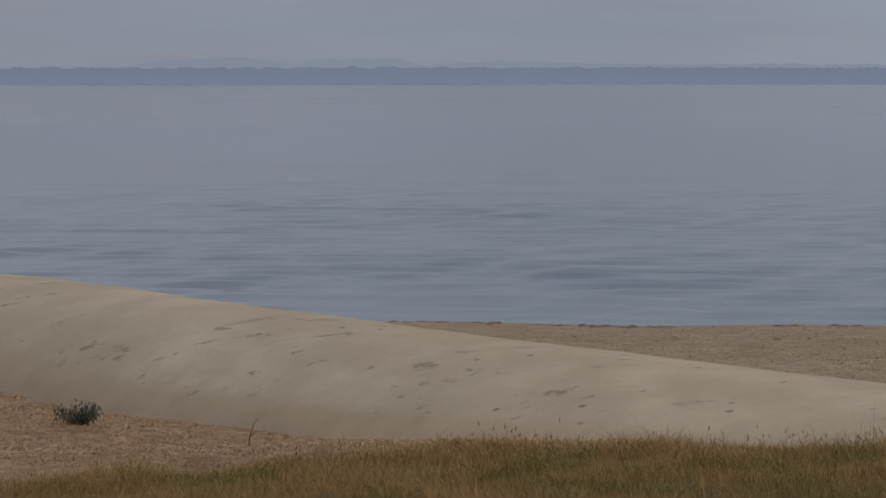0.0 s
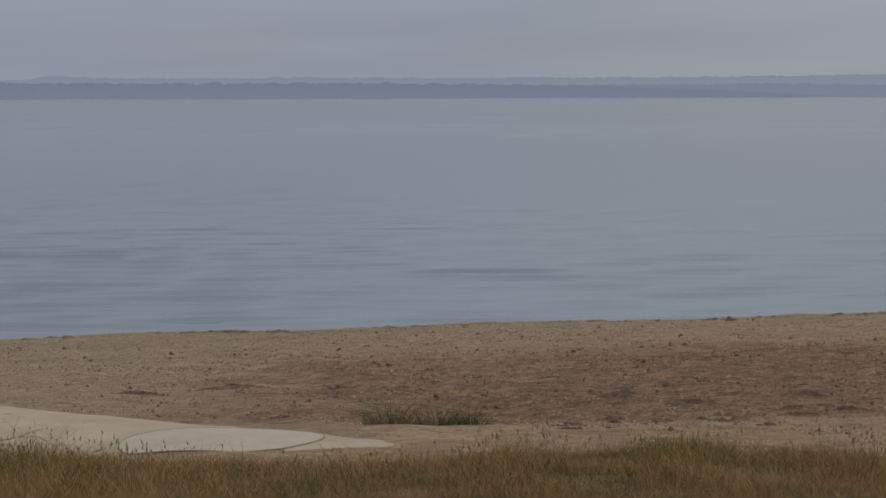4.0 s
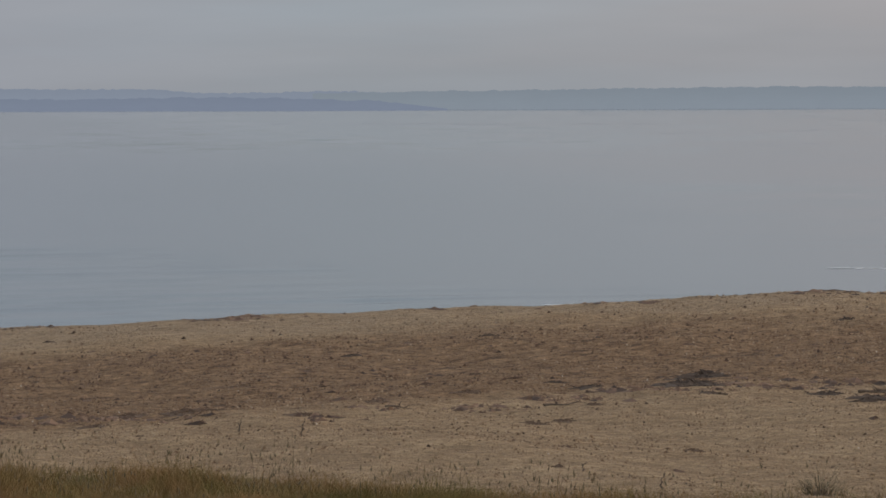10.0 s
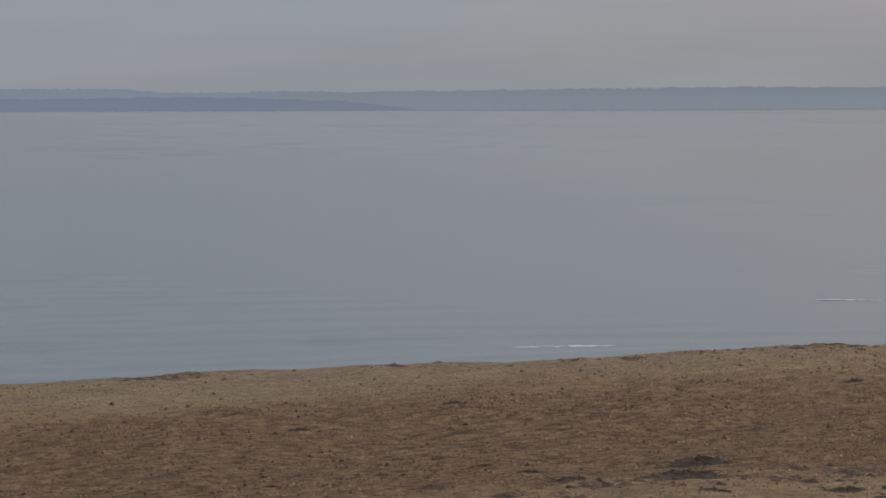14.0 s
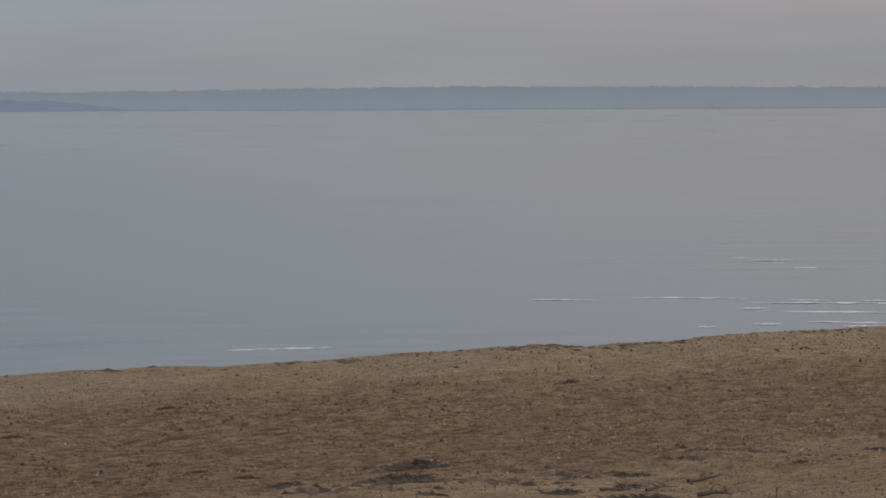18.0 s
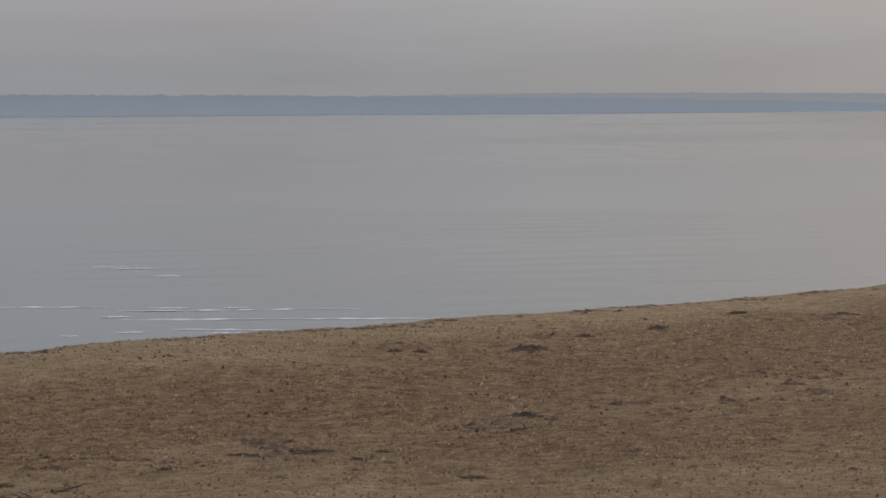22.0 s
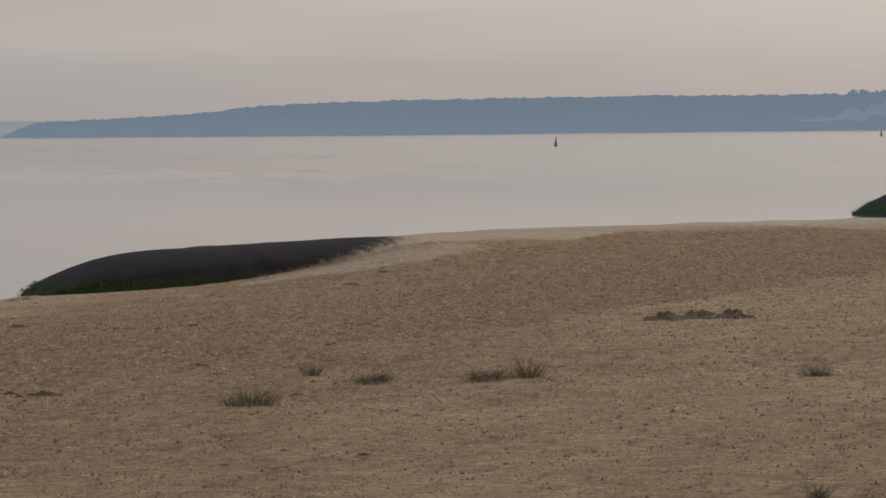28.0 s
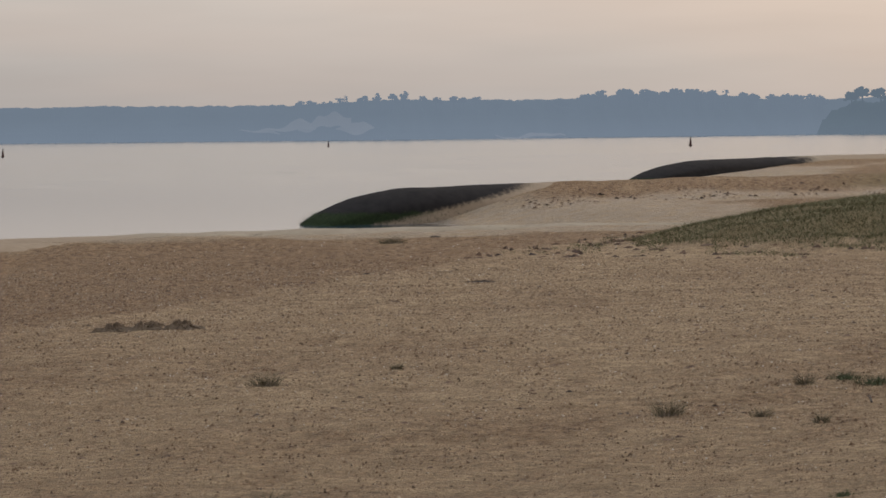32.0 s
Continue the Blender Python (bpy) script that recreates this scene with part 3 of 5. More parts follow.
sea_x = spaced((-4700, -300, 440), (-300, -40, 20), (-40, -16, 1.5), (-16, 72, 0.5), (72, 190, 1.0), (190, 460, 18), (460, 4700, 424))
sea_y = spaced((40, 60, 20), (60, 72, 2), (72, 200, 0.5), (200, 330, 1.0), (330, 460, 6), (460, 4700, 424))
SX, SY = np.meshgrid(sea_x, sea_y, indexing="ij")
open_side = step(74, 6, SX - 0.30 * SY + 26)
gusts = np.clip(0.85 + 0.33 * Waves(201, 24.0)(SX * 0.5, SY), 0.25, 1.6)
off = SY - shoreline(SX)
near = step(0.3, 7.0, off) * step(330, 190, SY) * step(-40, -16, SX) * step(190, 150, SX)
chop = step(235, 95, SY) * (0.036 + 0.020 * step(22, -4, SX - 0.05 * SY)) * open_side * gusts * Ripples(202, 3.4, 8, 18, 0.46)(SX, SY) + 0.010 * open_side * gusts * Ripples(203, 1.7, -10)(SX, SY)
swell = 0.015 * step(70, 100, SX) * Ripples(204, 6.5, 30, 6, 0.10, 0.15)(SX, SY) + 0.004 * Ripples(205, 5.0, 10)(SX, SY) + 0.022 * step(2, 20, SX) * step(74, 40, SX) * step(190, 100, SY) * gusts * Ripples(209, 4.2, 20, 9, 0.10, 0.2)(SX, SY)
SZ = near * (chop + swell) - 0.6 * step(330, 640, np.hypot(SX, SY)) * step(120, 240, off)
# the open bay further out, with its own small waves
bay_r, bay_b = np.concatenate([np.arange(316.0, 600.0, 2.5), np.arange(600.0, 2960.0, 5.0)]), np.radians(np.arange(-9.5, 79.0, 0.3))
BR, BB = np.meshgrid(bay_r, bay_b, indexing="ij")
BX, BY = BR * np.sin(BB), BR * np.cos(BB)
inner = step(-9.5, -8.6, np.degrees(BB)) * step(79.0, 78.0, np.degrees(BB))
BZ = 0.085 * inner * step(330, 520, BR) * step(2960, 2850, BR) * np.clip(0.8 + 0.4 * Waves(206, 260.0)(BX, BY), 0.35, 1.4) * (Ripples(207, 13.0, 30, 18, 0.9, 0.3)(BX, BY) + 0.45 * step(640, 560, BR) * Ripples(208, 6.0, 40, 14, 0.9, 0.3)(BX, BY)) - 0.05 * step(390, 316, BR) - 0.5 * (1 - inner)
sea_v = np.concatenate([np.stack([SX, SY, SZ], -1).reshape(-1, 3), np.stack([BX, BY, BZ], -1).reshape(-1, 3)])
sea_f = np.concatenate([grid_faces(len(sea_x), len(sea_y)), grid_faces(len(bay_r), len(bay_b))[:, ::-1] + SX.size])
water = link_mesh("water", sea_v, sea_f, SEA, True)
tagged(water, "calm grey-blue tidal water under an overcast evening sky", "water", kind="structure")


# ---- sand-filled tubes ----
def tube_frame(line):
    line = np.array(line, float)
    seg = np.r_[0, np.cumsum(np.hypot(*np.diff(line[:, :2], axis=0).T))]
    n = int(seg[-1] / 0.3) + 2
    u = np.linspace(0, seg[-1], n)
    p = [np.interp(u, seg, line[:, i]) for i in range(3)]
    for _ in range(60):
        for arr in p:
            arr[1:-1] = (arr[:-2] + 2 * arr[1:-1] + arr[2:]) / 4
    tx, ty = np.gradient(p[0]), np.gradient(p[1])
    ln = np.hypot(tx, ty)
    return u, p, ty / ln, -tx / ln


def sand_tube(label, line, wide, tall, seed, dark=None, buried=None, taper=0.0, lumps=0.006, mound=False):
    """A long geotextile tube full of sand: flattened oval section along the line, sloping down to a blunt end at its first point."""
    u, (px, py, pz), nx, ny = tube_frame(line)
    n, k = len(u), 41
    a = np.linspace(-0.25 * math.pi, 1.25 * math.pi, k)
    swell, crease = Waves(seed, 4.5, 7), Waves(seed + 50, 0.8, 9)
    cap = np.ones(n)
    if taper:
        t = np.clip(u / taper, 0, 1)
        cap = np.clip(1 - (1 - t) ** 2.0, 0.012, 1) ** 0.75
    U, A = np.meshgrid(u, a, indexing="ij")
    size = 1 + lumps * swell(U, A * 2.0) + 0.003 * crease(U, A * 1.5)
    cw = np.sign(np.cos(A)) * np.abs(np.cos(A)) ** 0.85
    # the cloth drapes outwards at the foot, with blown sand behind it
    cw = np.where(A < 0, 1.0 + 0.10 * np.sin(-A), np.where(A > math.pi, -1.0 + 0.10 * np.sin(A), cw))
    broad = np.interp(u, [q[0] for q in wide], [q[1] for q in wide])[:, None] if isinstance(wide, list) else wide
    w = 0.5 * broad * cw * size * (0.4 + 0.6 * cap)[:, None]
    h = tall * (0.5 + 0.5 * np.sin(A)) * size * cap[:, None]
    if mound:
        # slumped flat, with the sand blown up along both sides
        side = 1.3 * (0.5 * math.pi - A) / (0.75 * math.pi)
        w = 0.5 * broad * 1.35 * side * size
        h = tall * np.where(np.abs(side) < 1, np.clip(np.cos(0.5 * math.pi * side), 0, 1) ** 0.62, 2.0 - 2.0 * np.abs(side)) * size
    V = np.stack([px[:, None] + nx[:, None] * w, py[:, None] + ny[:, None] * w, pz[:, None] + h], -1)
    ob = link_mesh("sand_tube", V.reshape(-1, 3), grid_faces(n, k), CANVAS, True)
    zero = U * 0
    add_attr(ob, "tide", zero if dark is None else step(dark[1], dark[0], U - 1.5 * (V[..., 2] - 1.2)))
    add_attr(ob, "moss", zero if dark is None else step(dark[2] * 1.6, dark[2] * 0.4, V[..., 2]) * step(dark[1], dark[0] * 0.6, U))
    add_attr(ob, "buried", 0.8 * step(np.interp(U, (24, 34), (1.95, 1.36)), np.interp(U, (24, 34), (1.35, 0.85)), V[..., 2]) if buried is None else step(buried[0], buried[1], U - 6.0 * (V[..., 2] - 0.6 * tall)))
    return tagged(ob, label, "sand tube", "groynes of sand tubes")


ROPE = plain_material("dark_rope", (0.13, 0.11, 0.088), (0.25, 0.215, 0.17), 14.0)
near_tube = sand_tube("pale beige sand-filled geotextile tube lying across the beach", TUBE_NEAR, [(0, 4.6), (24, 4.8), (38, 5.2), (46, 6.6), (52, 8.0), (60, 6.0)], 1.62, 21, mound=True)
black_tube = sand_tube("weed-blackened sand tube with a green mossy foot at the water", TUBE_BLACK, 4.8, 1.8, 22, dark=(16.0, 26.0, 0.55), buried=(9.0, 19.0), taper=6.5)
low_tube = sand_tube("half-buried pale sand tube topped with blown sand", TUBE_LOW, 5.0, 1.48, 23, lumps=0.02)
large_tube = sand_tube("large blackened sand tube with a green foot, running into the sand", TUBE_LARGE, 7.0, 3.0, 24, dark=(15.0, 26.0, 0.9), buried=(10.5, 19.5), taper=10.5)
far_tube = sand_tube("far blackened sand tube at the water's edge", TUBE_FAR, 8.0, 2.7, 25, dark=(24.0, 52.0, 0.2), buried=(20.0, 56.0), taper=17.0)


def end_patch(tube, cx, cy, radius):
    """A round flap of canvas with a corded rim, lying on the end of the tube."""
    rings, spokes = 9, 48
    wob = Waves(77, 1.6, 6)
    skin = BVHTree.FromPolygons([v.co[:] for v in tube.data.vertices], [p.vertices[:] for p in tube.data.polygons])

    def drape(x, y):
        hit = skin.ray_cast(Vector((x, y, 9.0)), Vector((0, 0, -1)))[0]
        return max(height(x, y), hit.z if hit else 0.0) + 0.012

    V, F = [(cx, cy, drape(cx, cy) + 0.03)], []
    for i in range(1, rings + 1):
        for j in range(spokes):
            a, r = 2 * math.pi * j / spokes, radius * i / rings
            x, y = cx + r * math.cos(a), cy + r * math.sin(a)
            V.append((x, y, drape(x, y) + 0.03 * (1 - (i / rings) ** 2) + 0.008 * float(wob(np.array([x]), np.array([y]))[0])))
    bm = bmesh.new()
    vs = [bm.verts.new(v) for v in V]
    for j in range(spokes):
        bm.faces.new((vs[0], vs[1 + j], vs[1 + (j + 1) % spokes]))
        for i in range(rings - 1):
            p, q = 1 + i * spokes, 1 + (i + 1) * spokes
            bm.faces.new((vs[p + j], vs[q + j], vs[q + (j + 1) % spokes], vs[p + (j + 1) % spokes]))
    me = bpy.data.meshes.new("end_patch")
    bm.to_mesh(me)
    bm.free()
    me.materials.append(PATCH)
    flap = new("end_patch", me)
    flap["label"] = "round pale canvas flap"
    flap.parent = tube
    rim = []
    for j in range(spokes):
        a = 2 * math.pi * j / spokes
        for k in range(6):
            b = 2 * math.pi * k / 6
            r = radius + 0.012 * math.cos(b)
            rim.append((cx + r * math.cos(a), cy + r * math.sin(a), V[1 + (rings - 1) * spokes + j][2] - 0.004 + 0.012 * math.sin(b)))
    F = [((j * 6 + k), ((j + 1) % spokes) * 6 + k, ((j + 1) % spokes) * 6 + (k + 1) % 6, j * 6 + (k + 1) % 6) for j in range(spokes) for k in range(6)]
    cord = link_mesh("rim_cord", rim, F, ROPE, True)
    cord["label"] = "dark corded rim"
    cord.parent = flap


PATCH = plain_material("bleached_canvas", (0.262, 0.212, 0.152), (0.360, 0.300, 0.225), 3.0)
end_patch(near_tube, 9.6, 43.5, 1.36)


def fill_port(tube, x, y, z, long, wide, turn):
    """The flattened filling sleeve on the crest of a tube."""
    n = 13
    V = []
    for i in range(n):
        t = i / (n - 1)
        for s in (-1, 1):
            w = wide * (0.55 + 0.45 * math.sin(math.pi * t)) * s * 0.5
            c, d = math.cos(turn), math.sin(turn)
            V.append((x + (t - 0.5) * long * c - w * d, y + (t - 0.5) * long * d + w * c, z + 0.09 * math.sin(math.pi * t) + 0.03 * s))
    top = np.array(V)
    low = top - np.array([0, 0, 0.14])
    V = np.concatenate([top, low])
    F = list(grid_faces(n, 2)) + [tuple(2 * n + q for q in f[::-1]) for f in grid_faces(n, 2)]
    for i in range(n - 1):
        for s in (0, 1):
            p, q = 2 * i + s, 2 * i + 2 + s
            F.append((p, q, q + 2 * n, p + 2 * n))
    ob = link_mesh("fill_port", V, F, SOOT, True)
    ob["label"] = "black flattened filling sleeve"
    ob.parent = tube


SOOT = plain_material("blackened_canvas", (0.020, 0.018, 0.017), (0.055, 0.05, 0.045), 2.0)
fill_port(black_tube, 127.6, 79.3, 1.66, 3.0, 1.1, math.atan2(-3.9, 9.4))


# ---- grass ----
def blades(name, xs, ys, tall, lean, wide, seed, material, base=None, along_way=None):
    """Many single blades in one mesh: two corners at the foot, a bent middle, one tip."""
    r = np.random.RandomState(seed)
    n = len(xs)
    z = ground(xs, ys) - 0.02 if base is None else base
    hgt = tall * np.exp(r.normal(0, 0.28, n))
    ang = r.uniform(0, 2 * math.pi, n) if along_way is None else along_way
    out = lean * hgt * r.uniform(0.2, 1.3, n)
    dx, dy = np.cos(ang), np.sin(ang)
    face = r.uniform(0, 2 * math.pi, n)
    sx, sy = np.cos(face) * wide * 0.5, np.sin(face) * wide * 0.5
    foot = np.stack([xs, ys, z], -1)
    side = np.stack([sx, sy, 0 * sx], -1)
    mid = foot + np.stack([dx * out * 0.35, dy * out * 0.35, hgt * 0.6], -1)
    tip = foot + np.stack([dx * out, dy * out, hgt], -1)
    V = np.stack([foot - side, foot + side, mid - side * 0.7, mid + side * 0.7, tip], 1)
    i = np.arange(n)[:, None] * 5
    F = np.concatenate([i + np.array([[0, 1, 3]]), i + np.array([[0, 3, 2]]), i + np.array([[2, 3, 4]])])
    return link_mesh(name, V.reshape(-1, 3), F, material), tip, hgt


def bits(name, xs, ys, size, flat, seed, material, sink=0.3):
    """Small uneven lumps lying on the sand, in one mesh."""
    r = np.random.RandomState(seed)
    n = len(xs)
    z = ground(xs, ys)
    turn = r.uniform(0, 2 * math.pi, n)
    long = size * r.uniform(0.7, 1.5, n)
    short = size * r.uniform(0.45, 0.9, n)
    high = size * flat * r.uniform(0.5, 1.5, n)
    c, s = np.cos(turn), np.sin(turn)
    o = np.stack([xs, ys, z + high * (0.5 - sink)], -1)
    X = np.stack([c * long, s * long, r.uniform(-0.25, 0.25, n) * high], -1) * 0.5
    Y = np.stack([-s * short, c * short, r.uniform(-0.25, 0.25, n) * high], -1) * 0.5
    Z = np.stack([r.uniform(-0.3, 0.3, n) * long, r.uniform(-0.3, 0.3, n) * long, high], -1) * 0.5
    V = np.stack([o + X, o + Y, o - X * r.uniform(0.5, 1.0, n)[:, None], o - Y, o + Z], 1)
    V[:, :4, 2] -= (high * (0.5 - sink))[:, None] + 0.006
    i = np.arange(n)[:, None] * 5
    F = np.concatenate([i + np.array([f]) for f in ([0, 1, 4], [1, 2, 4], [2, 3, 4], [3, 0, 4])])
    return link_mesh(name, V.reshape(-1, 3), F, material)


def weed_fringe(tube, start, reach, low, seed):
    """Green sea grass growing on the foot of a tube where the tide wets it."""
    r = np.random.RandomState(seed)
    co = np.empty(len(tube.data.vertices) * 3, np.float32)
    tube.data.vertices.foreach_get("co", co)
    co = co.reshape(-1, 3)
    wet = co[(co[:, 2] > 0.02) & (co[:, 2] < low) & (np.hypot(co[:, 0] - start[0], co[:, 1] - start[1]) < reach)]
    pick = wet[r.randint(0, len(wet), 2600)] + r.normal(0, 0.10, (2600, 3)) * np.array([1, 1, 0.4])
    fringe, _, _ = blades("weed_fringe", pick[:, 0], pick[:, 1], 0.10, 1.6, 0.035, seed, SEA_WEED, pick[:, 2] - 0.02)
    fringe["label"], fringe["kind"] = "dark green sea grass", "stuff"
    fringe.parent = tube


SEA_WEED = island_material("sea_grass", [(0.0, (0.011, 0.014, 0.008)), (0.6, (0.030, 0.038, 0.016)), (1.0, (0.062, 0.076, 0.030))])
weed_fringe(black_tube, TUBE_BLACK[0], 13.0, 0.55, 131)
weed_fringe(large_tube, TUBE_LARGE[0], 17.0, 0.95, 132)

rs = np.random.RandomState(31)
CLUMPS = Waves(32, 3.0)


def bank_edge(x):
    return np.interp(x, TURF_X, TURF_Y) + 0.3 * CLUMPS(x, x * 0)


N = 300000
bx = rs.uniform(-10, 23.5, N)
by = bank_edge(bx) + rs.normal(0, 0.42, N) - 7.5 * rs.uniform(0, 1, N) ** 1.2
tuft = 0.8 + 0.35 * np.clip(CLUMPS(bx * 1.7, by * 1.7), -1, 1.5)
rise = 0.75 * np.exp(-((bx - 6.1) / 1.1) ** 2)
lawn, _, _ = blades("grass", bx, by, 0.155 * (tuft + rise) * np.exp(rs.normal(0, 0.22, N)), 1.1, 0.0055, 33, BLADE)
tagged(lawn, "green and straw-brown grass growing on the bank", "grass", kind="stuff")

# flowering stalks, thickest along the edge
N = 4000
sx = np.concatenate([rs.uniform(-10, 23.0, 2200), rs.uniform(9.5, 21.0, 1200), rs.normal(6.4, 0.8, 600)])
sy = bank_edge(sx) + 0.25 - 6.5 * rs.uniform(0, 1, N) ** 1.9
bunch = CLUMPS(sx * 1.6, sy * 1.6) + rs.normal(0, 0.45, N) > 0.15
sx, sy = sx[bunch], sy[bunch]
tall_at = 0.155 + 0.09 * step(9, 13, sx) + 0.05 * np.clip(CLUMPS(sx * 0.9 + 30, sy), -1.2, 1.6)
for px, reach, more in ((6.95, 0.25, 0.20), (7.3, 0.15, 0.16), (5.9, 0.9, 0.12), (4.2, 0.4, 0.06), (18.3, 0.6, 0.08)):
    tall_at = tall_at + more * np.exp(-((sx - px) / reach) ** 2)
stalks, tips, hs = blades("seed_stalks", sx, sy, tall_at, 0.4, 0.0055, 35, SEED)
tagged(stalks, "thin dry grass stalks above the turf", "grass stalks", kind="stuff")
r2 = np.random.RandomState(36)
hx, hy, hz = tips.T
heads_v, k = [], len(hx)
top = np.stack([hx + r2.normal(0, 0.012, k), hy + r2.normal(0, 0.012, k), hz + r2.uniform(0.03, 0.09, k)], -1)
for a in range(3):
    b = 2 * math.pi * a / 3
    heads_v.append(np.stack([hx + 0.010 * math.cos(b), hy + 0.010 * math.sin(b), hz + 0.015], -1))
HV = np.stack([tips - np.array([0, 0, 0.01]), *heads_v, top], 1)
i5 = np.arange(k)[:, None] * 5
HF = np.concatenate([i5 + np.array([f]) for f in ([0, 2, 1], [0, 3, 2], [0, 1, 3], [1, 2, 4], [2, 3, 4], [3, 1, 4])])
heads = link_mesh("seed_heads", HV.reshape(-1, 3), HF, SEED)
tagged(heads, "small brown seed heads on the grass stalks", "seed heads", kind="stuff")

# grass on the far hummock
N = 120000
mx, my = rs.uniform(143, 190, N), rs.uniform(20, 48, N)
mz = ground(mx, my, False)
cover = (mz > 1.60 + 0.26 * CLUMPS(mx * 0.8, my * 0.8)) & (rs.uniform(0, 1, N) < step(1.2, 1.9, mz))
hummock, _, _ = blades("dune_grass", mx[cover], my[cover], 0.17, 1.9, 0.026, 38, MARRAM)
tagged(hummock, "dull green marram grass covering a sand hummock", "dune grass", kind="stuff")
N = 5200
cx, cy = rs.uniform(141, 178, N), rs.uniform(22, 49, N)
cz = ground(cx, cy, False)
some = (np.abs(cz - 1.50 - 0.22 * CLUMPS(cx * 0.8, cy * 0.8)) < 0.30) & (CLUMPS(cx * 1.3, cy * 1.3) + rs.normal(0, 0.5, N) > 0.45)
cx, cy = cx[some], cy[some]
N = len(cx)
clods = bits("root_clods", cx, cy, 0.14 + 0.55 * rs.uniform(0, 1, N) ** 2.4, 0.26, 39, SCRAP)
tagged(clods, "dark clods of roots fallen from the hummock", "clods", kind="stuff")


# ---- litter on the sand ----
def in_sight(x, y):
    b = np.degrees(np.arctan2(x, y))
    return (b > -10) & (b < 83)


def scatter(n, x0, x1, y0, y1, seed, want):
    r = np.random.RandomState(seed)
    x, y = r.uniform(x0, x1, n), r.uniform(y0, y1, n)
    keep = in_sight(x, y) & (shoreline(x) - y > np.interp(x, (118, 135, 150, 162, 215), (0.4, 13.0, 21.0, 25.0, 23.0))) & (y > np.interp(x, TURF_X, TURF_Y) - 1.0) & (r.uniform(0, 1, n) < want(x, y))
    d, u = along(TUBE_NEAR, x, y)
    keep &= d > np.interp(u, (26, 38), (2.6, 3.9))
    return x[keep], y[keep], r


PATCHES, PATCHES2 = Waves(41, 5.0), Waves(42, 1.6)


def litter(x, y):
    """How thickly the shell lies: a band in the middle of the beach, patches elsewhere."""
    band = step(46, 50, y) * step(np.interp(x, (0, 24, 45, 110), (-8.0, -5.5, -3.5, -1.0)), np.interp(x, (0, 24, 45, 110), (-17.0, -11.0, -7.5, -5.0)), y - berm(x)[0])
    far = step(30, 60, x)
    d = np.maximum(0.30 + 0.7 * band, 0.75 * far)
    d = d * (0.12 + 0.88 * step(6, 18, x))
    return d * np.clip(0.65 + 0.3 * PATCHES(x, y) + 0.25 * PATCHES2(x, y), 0.08, 1)


x, y, r = scatter(520000, -12, 132, 14, 84, 43, litter)
grain = (0.016 + 0.036 * r.uniform(0, 1, len(x)) ** 2) * (1 + np.maximum(x, 0) / 420)
near_part = x + 3.0 * PATCHES(x * 0.4, y * 0.4) < 60
for part_of, stuff, seed, words in ((near_part, SHELL, 44, "broken brown shell and weed crumbs strewn over sand"), (~near_part, SHELL_PALE, 144, "broken pale shell and weed crumbs strewn over sand")):
    shells = bits("shell_litter", x[part_of], y[part_of], grain[part_of], 0.55, seed, stuff)
    tagged(shells, words, "shell litter", kind="stuff")
x, y, r = scatter(26000, -12, 132, 20, 84, 45, lambda x, y: np.clip(litter(x, y) * (0.35 + 0.65 * PATCHES(x * 0.5 + 9, y * 1.4)), 0, 1))
clumps = bits("weed_litter", x, y, 0.06 + 0.30 * r.uniform(0, 1, len(x)) ** 2.5, 0.14, 46, SCRAP)
tagged(clumps, "scraps of brown dry seaweed on the sand", "seaweed", kind="stuff")
x, y, r = scatter(60000, 125, 330, 10, 90, 47, lambda x, y: 0.8 * np.clip(0.6 + 0.4 * PATCHES(x * 0.4, y), 0.1, 1))
far_bits = bits("far_litter", x, y, r.uniform(0.04, 0.11, len(x)), 0.5, 48, SHELL_PALE)
tagged(far_bits, "shell and weed crumbs along the far beach", "shell litter", kind="stuff")
# small lumps of sand and worm casts that roughen the beach
x, y, r = scatter(150000, 36, 140, 12, 64, 55, lambda x, y: np.clip(0.75 + 0.3 * PATCHES2(x, y), 0.2, 1))
grit = bits("sand_lumps", x, y, (0.024 + 0.055 * r.uniform(0, 1, len(x)) ** 2.2) * (1 + x / 260), 0.48, 56, GRIT, 0.15)
tagged(grit, "small lumps of damp tan sand on the beach", "sand lumps", kind="stuff")
x, y, r = scatter(110000, 2, 50, 36, 76, 57, lambda x, y: np.clip(litter(x, y) + 0.15 * PATCHES2(x, y), 0.1, 1))
grit = bits("sand_lumps", x, y, 0.02 + 0.045 * r.uniform(0, 1, len(x)) ** 2, 0.5, 58, PEAT, 0.15)
tagged(grit, "small brown lumps of sand and peat on the beach", "sand lumps", kind="stuff")
x, y, r = scatter(60000, 6, 50, 30, 49.5, 61, lambda x, y: np.clip(0.8 + 0.3 * PATCHES2(x, y), 0.2, 1))
grit = bits("sand_lumps", x, y, 0.016 + 0.045 * r.uniform(0, 1, len(x)) ** 2.2, 0.5, 62, GRIT, 0.15)
tagged(grit, "small lumps of pale tan sand on the beach", "sand lumps", kind="stuff")
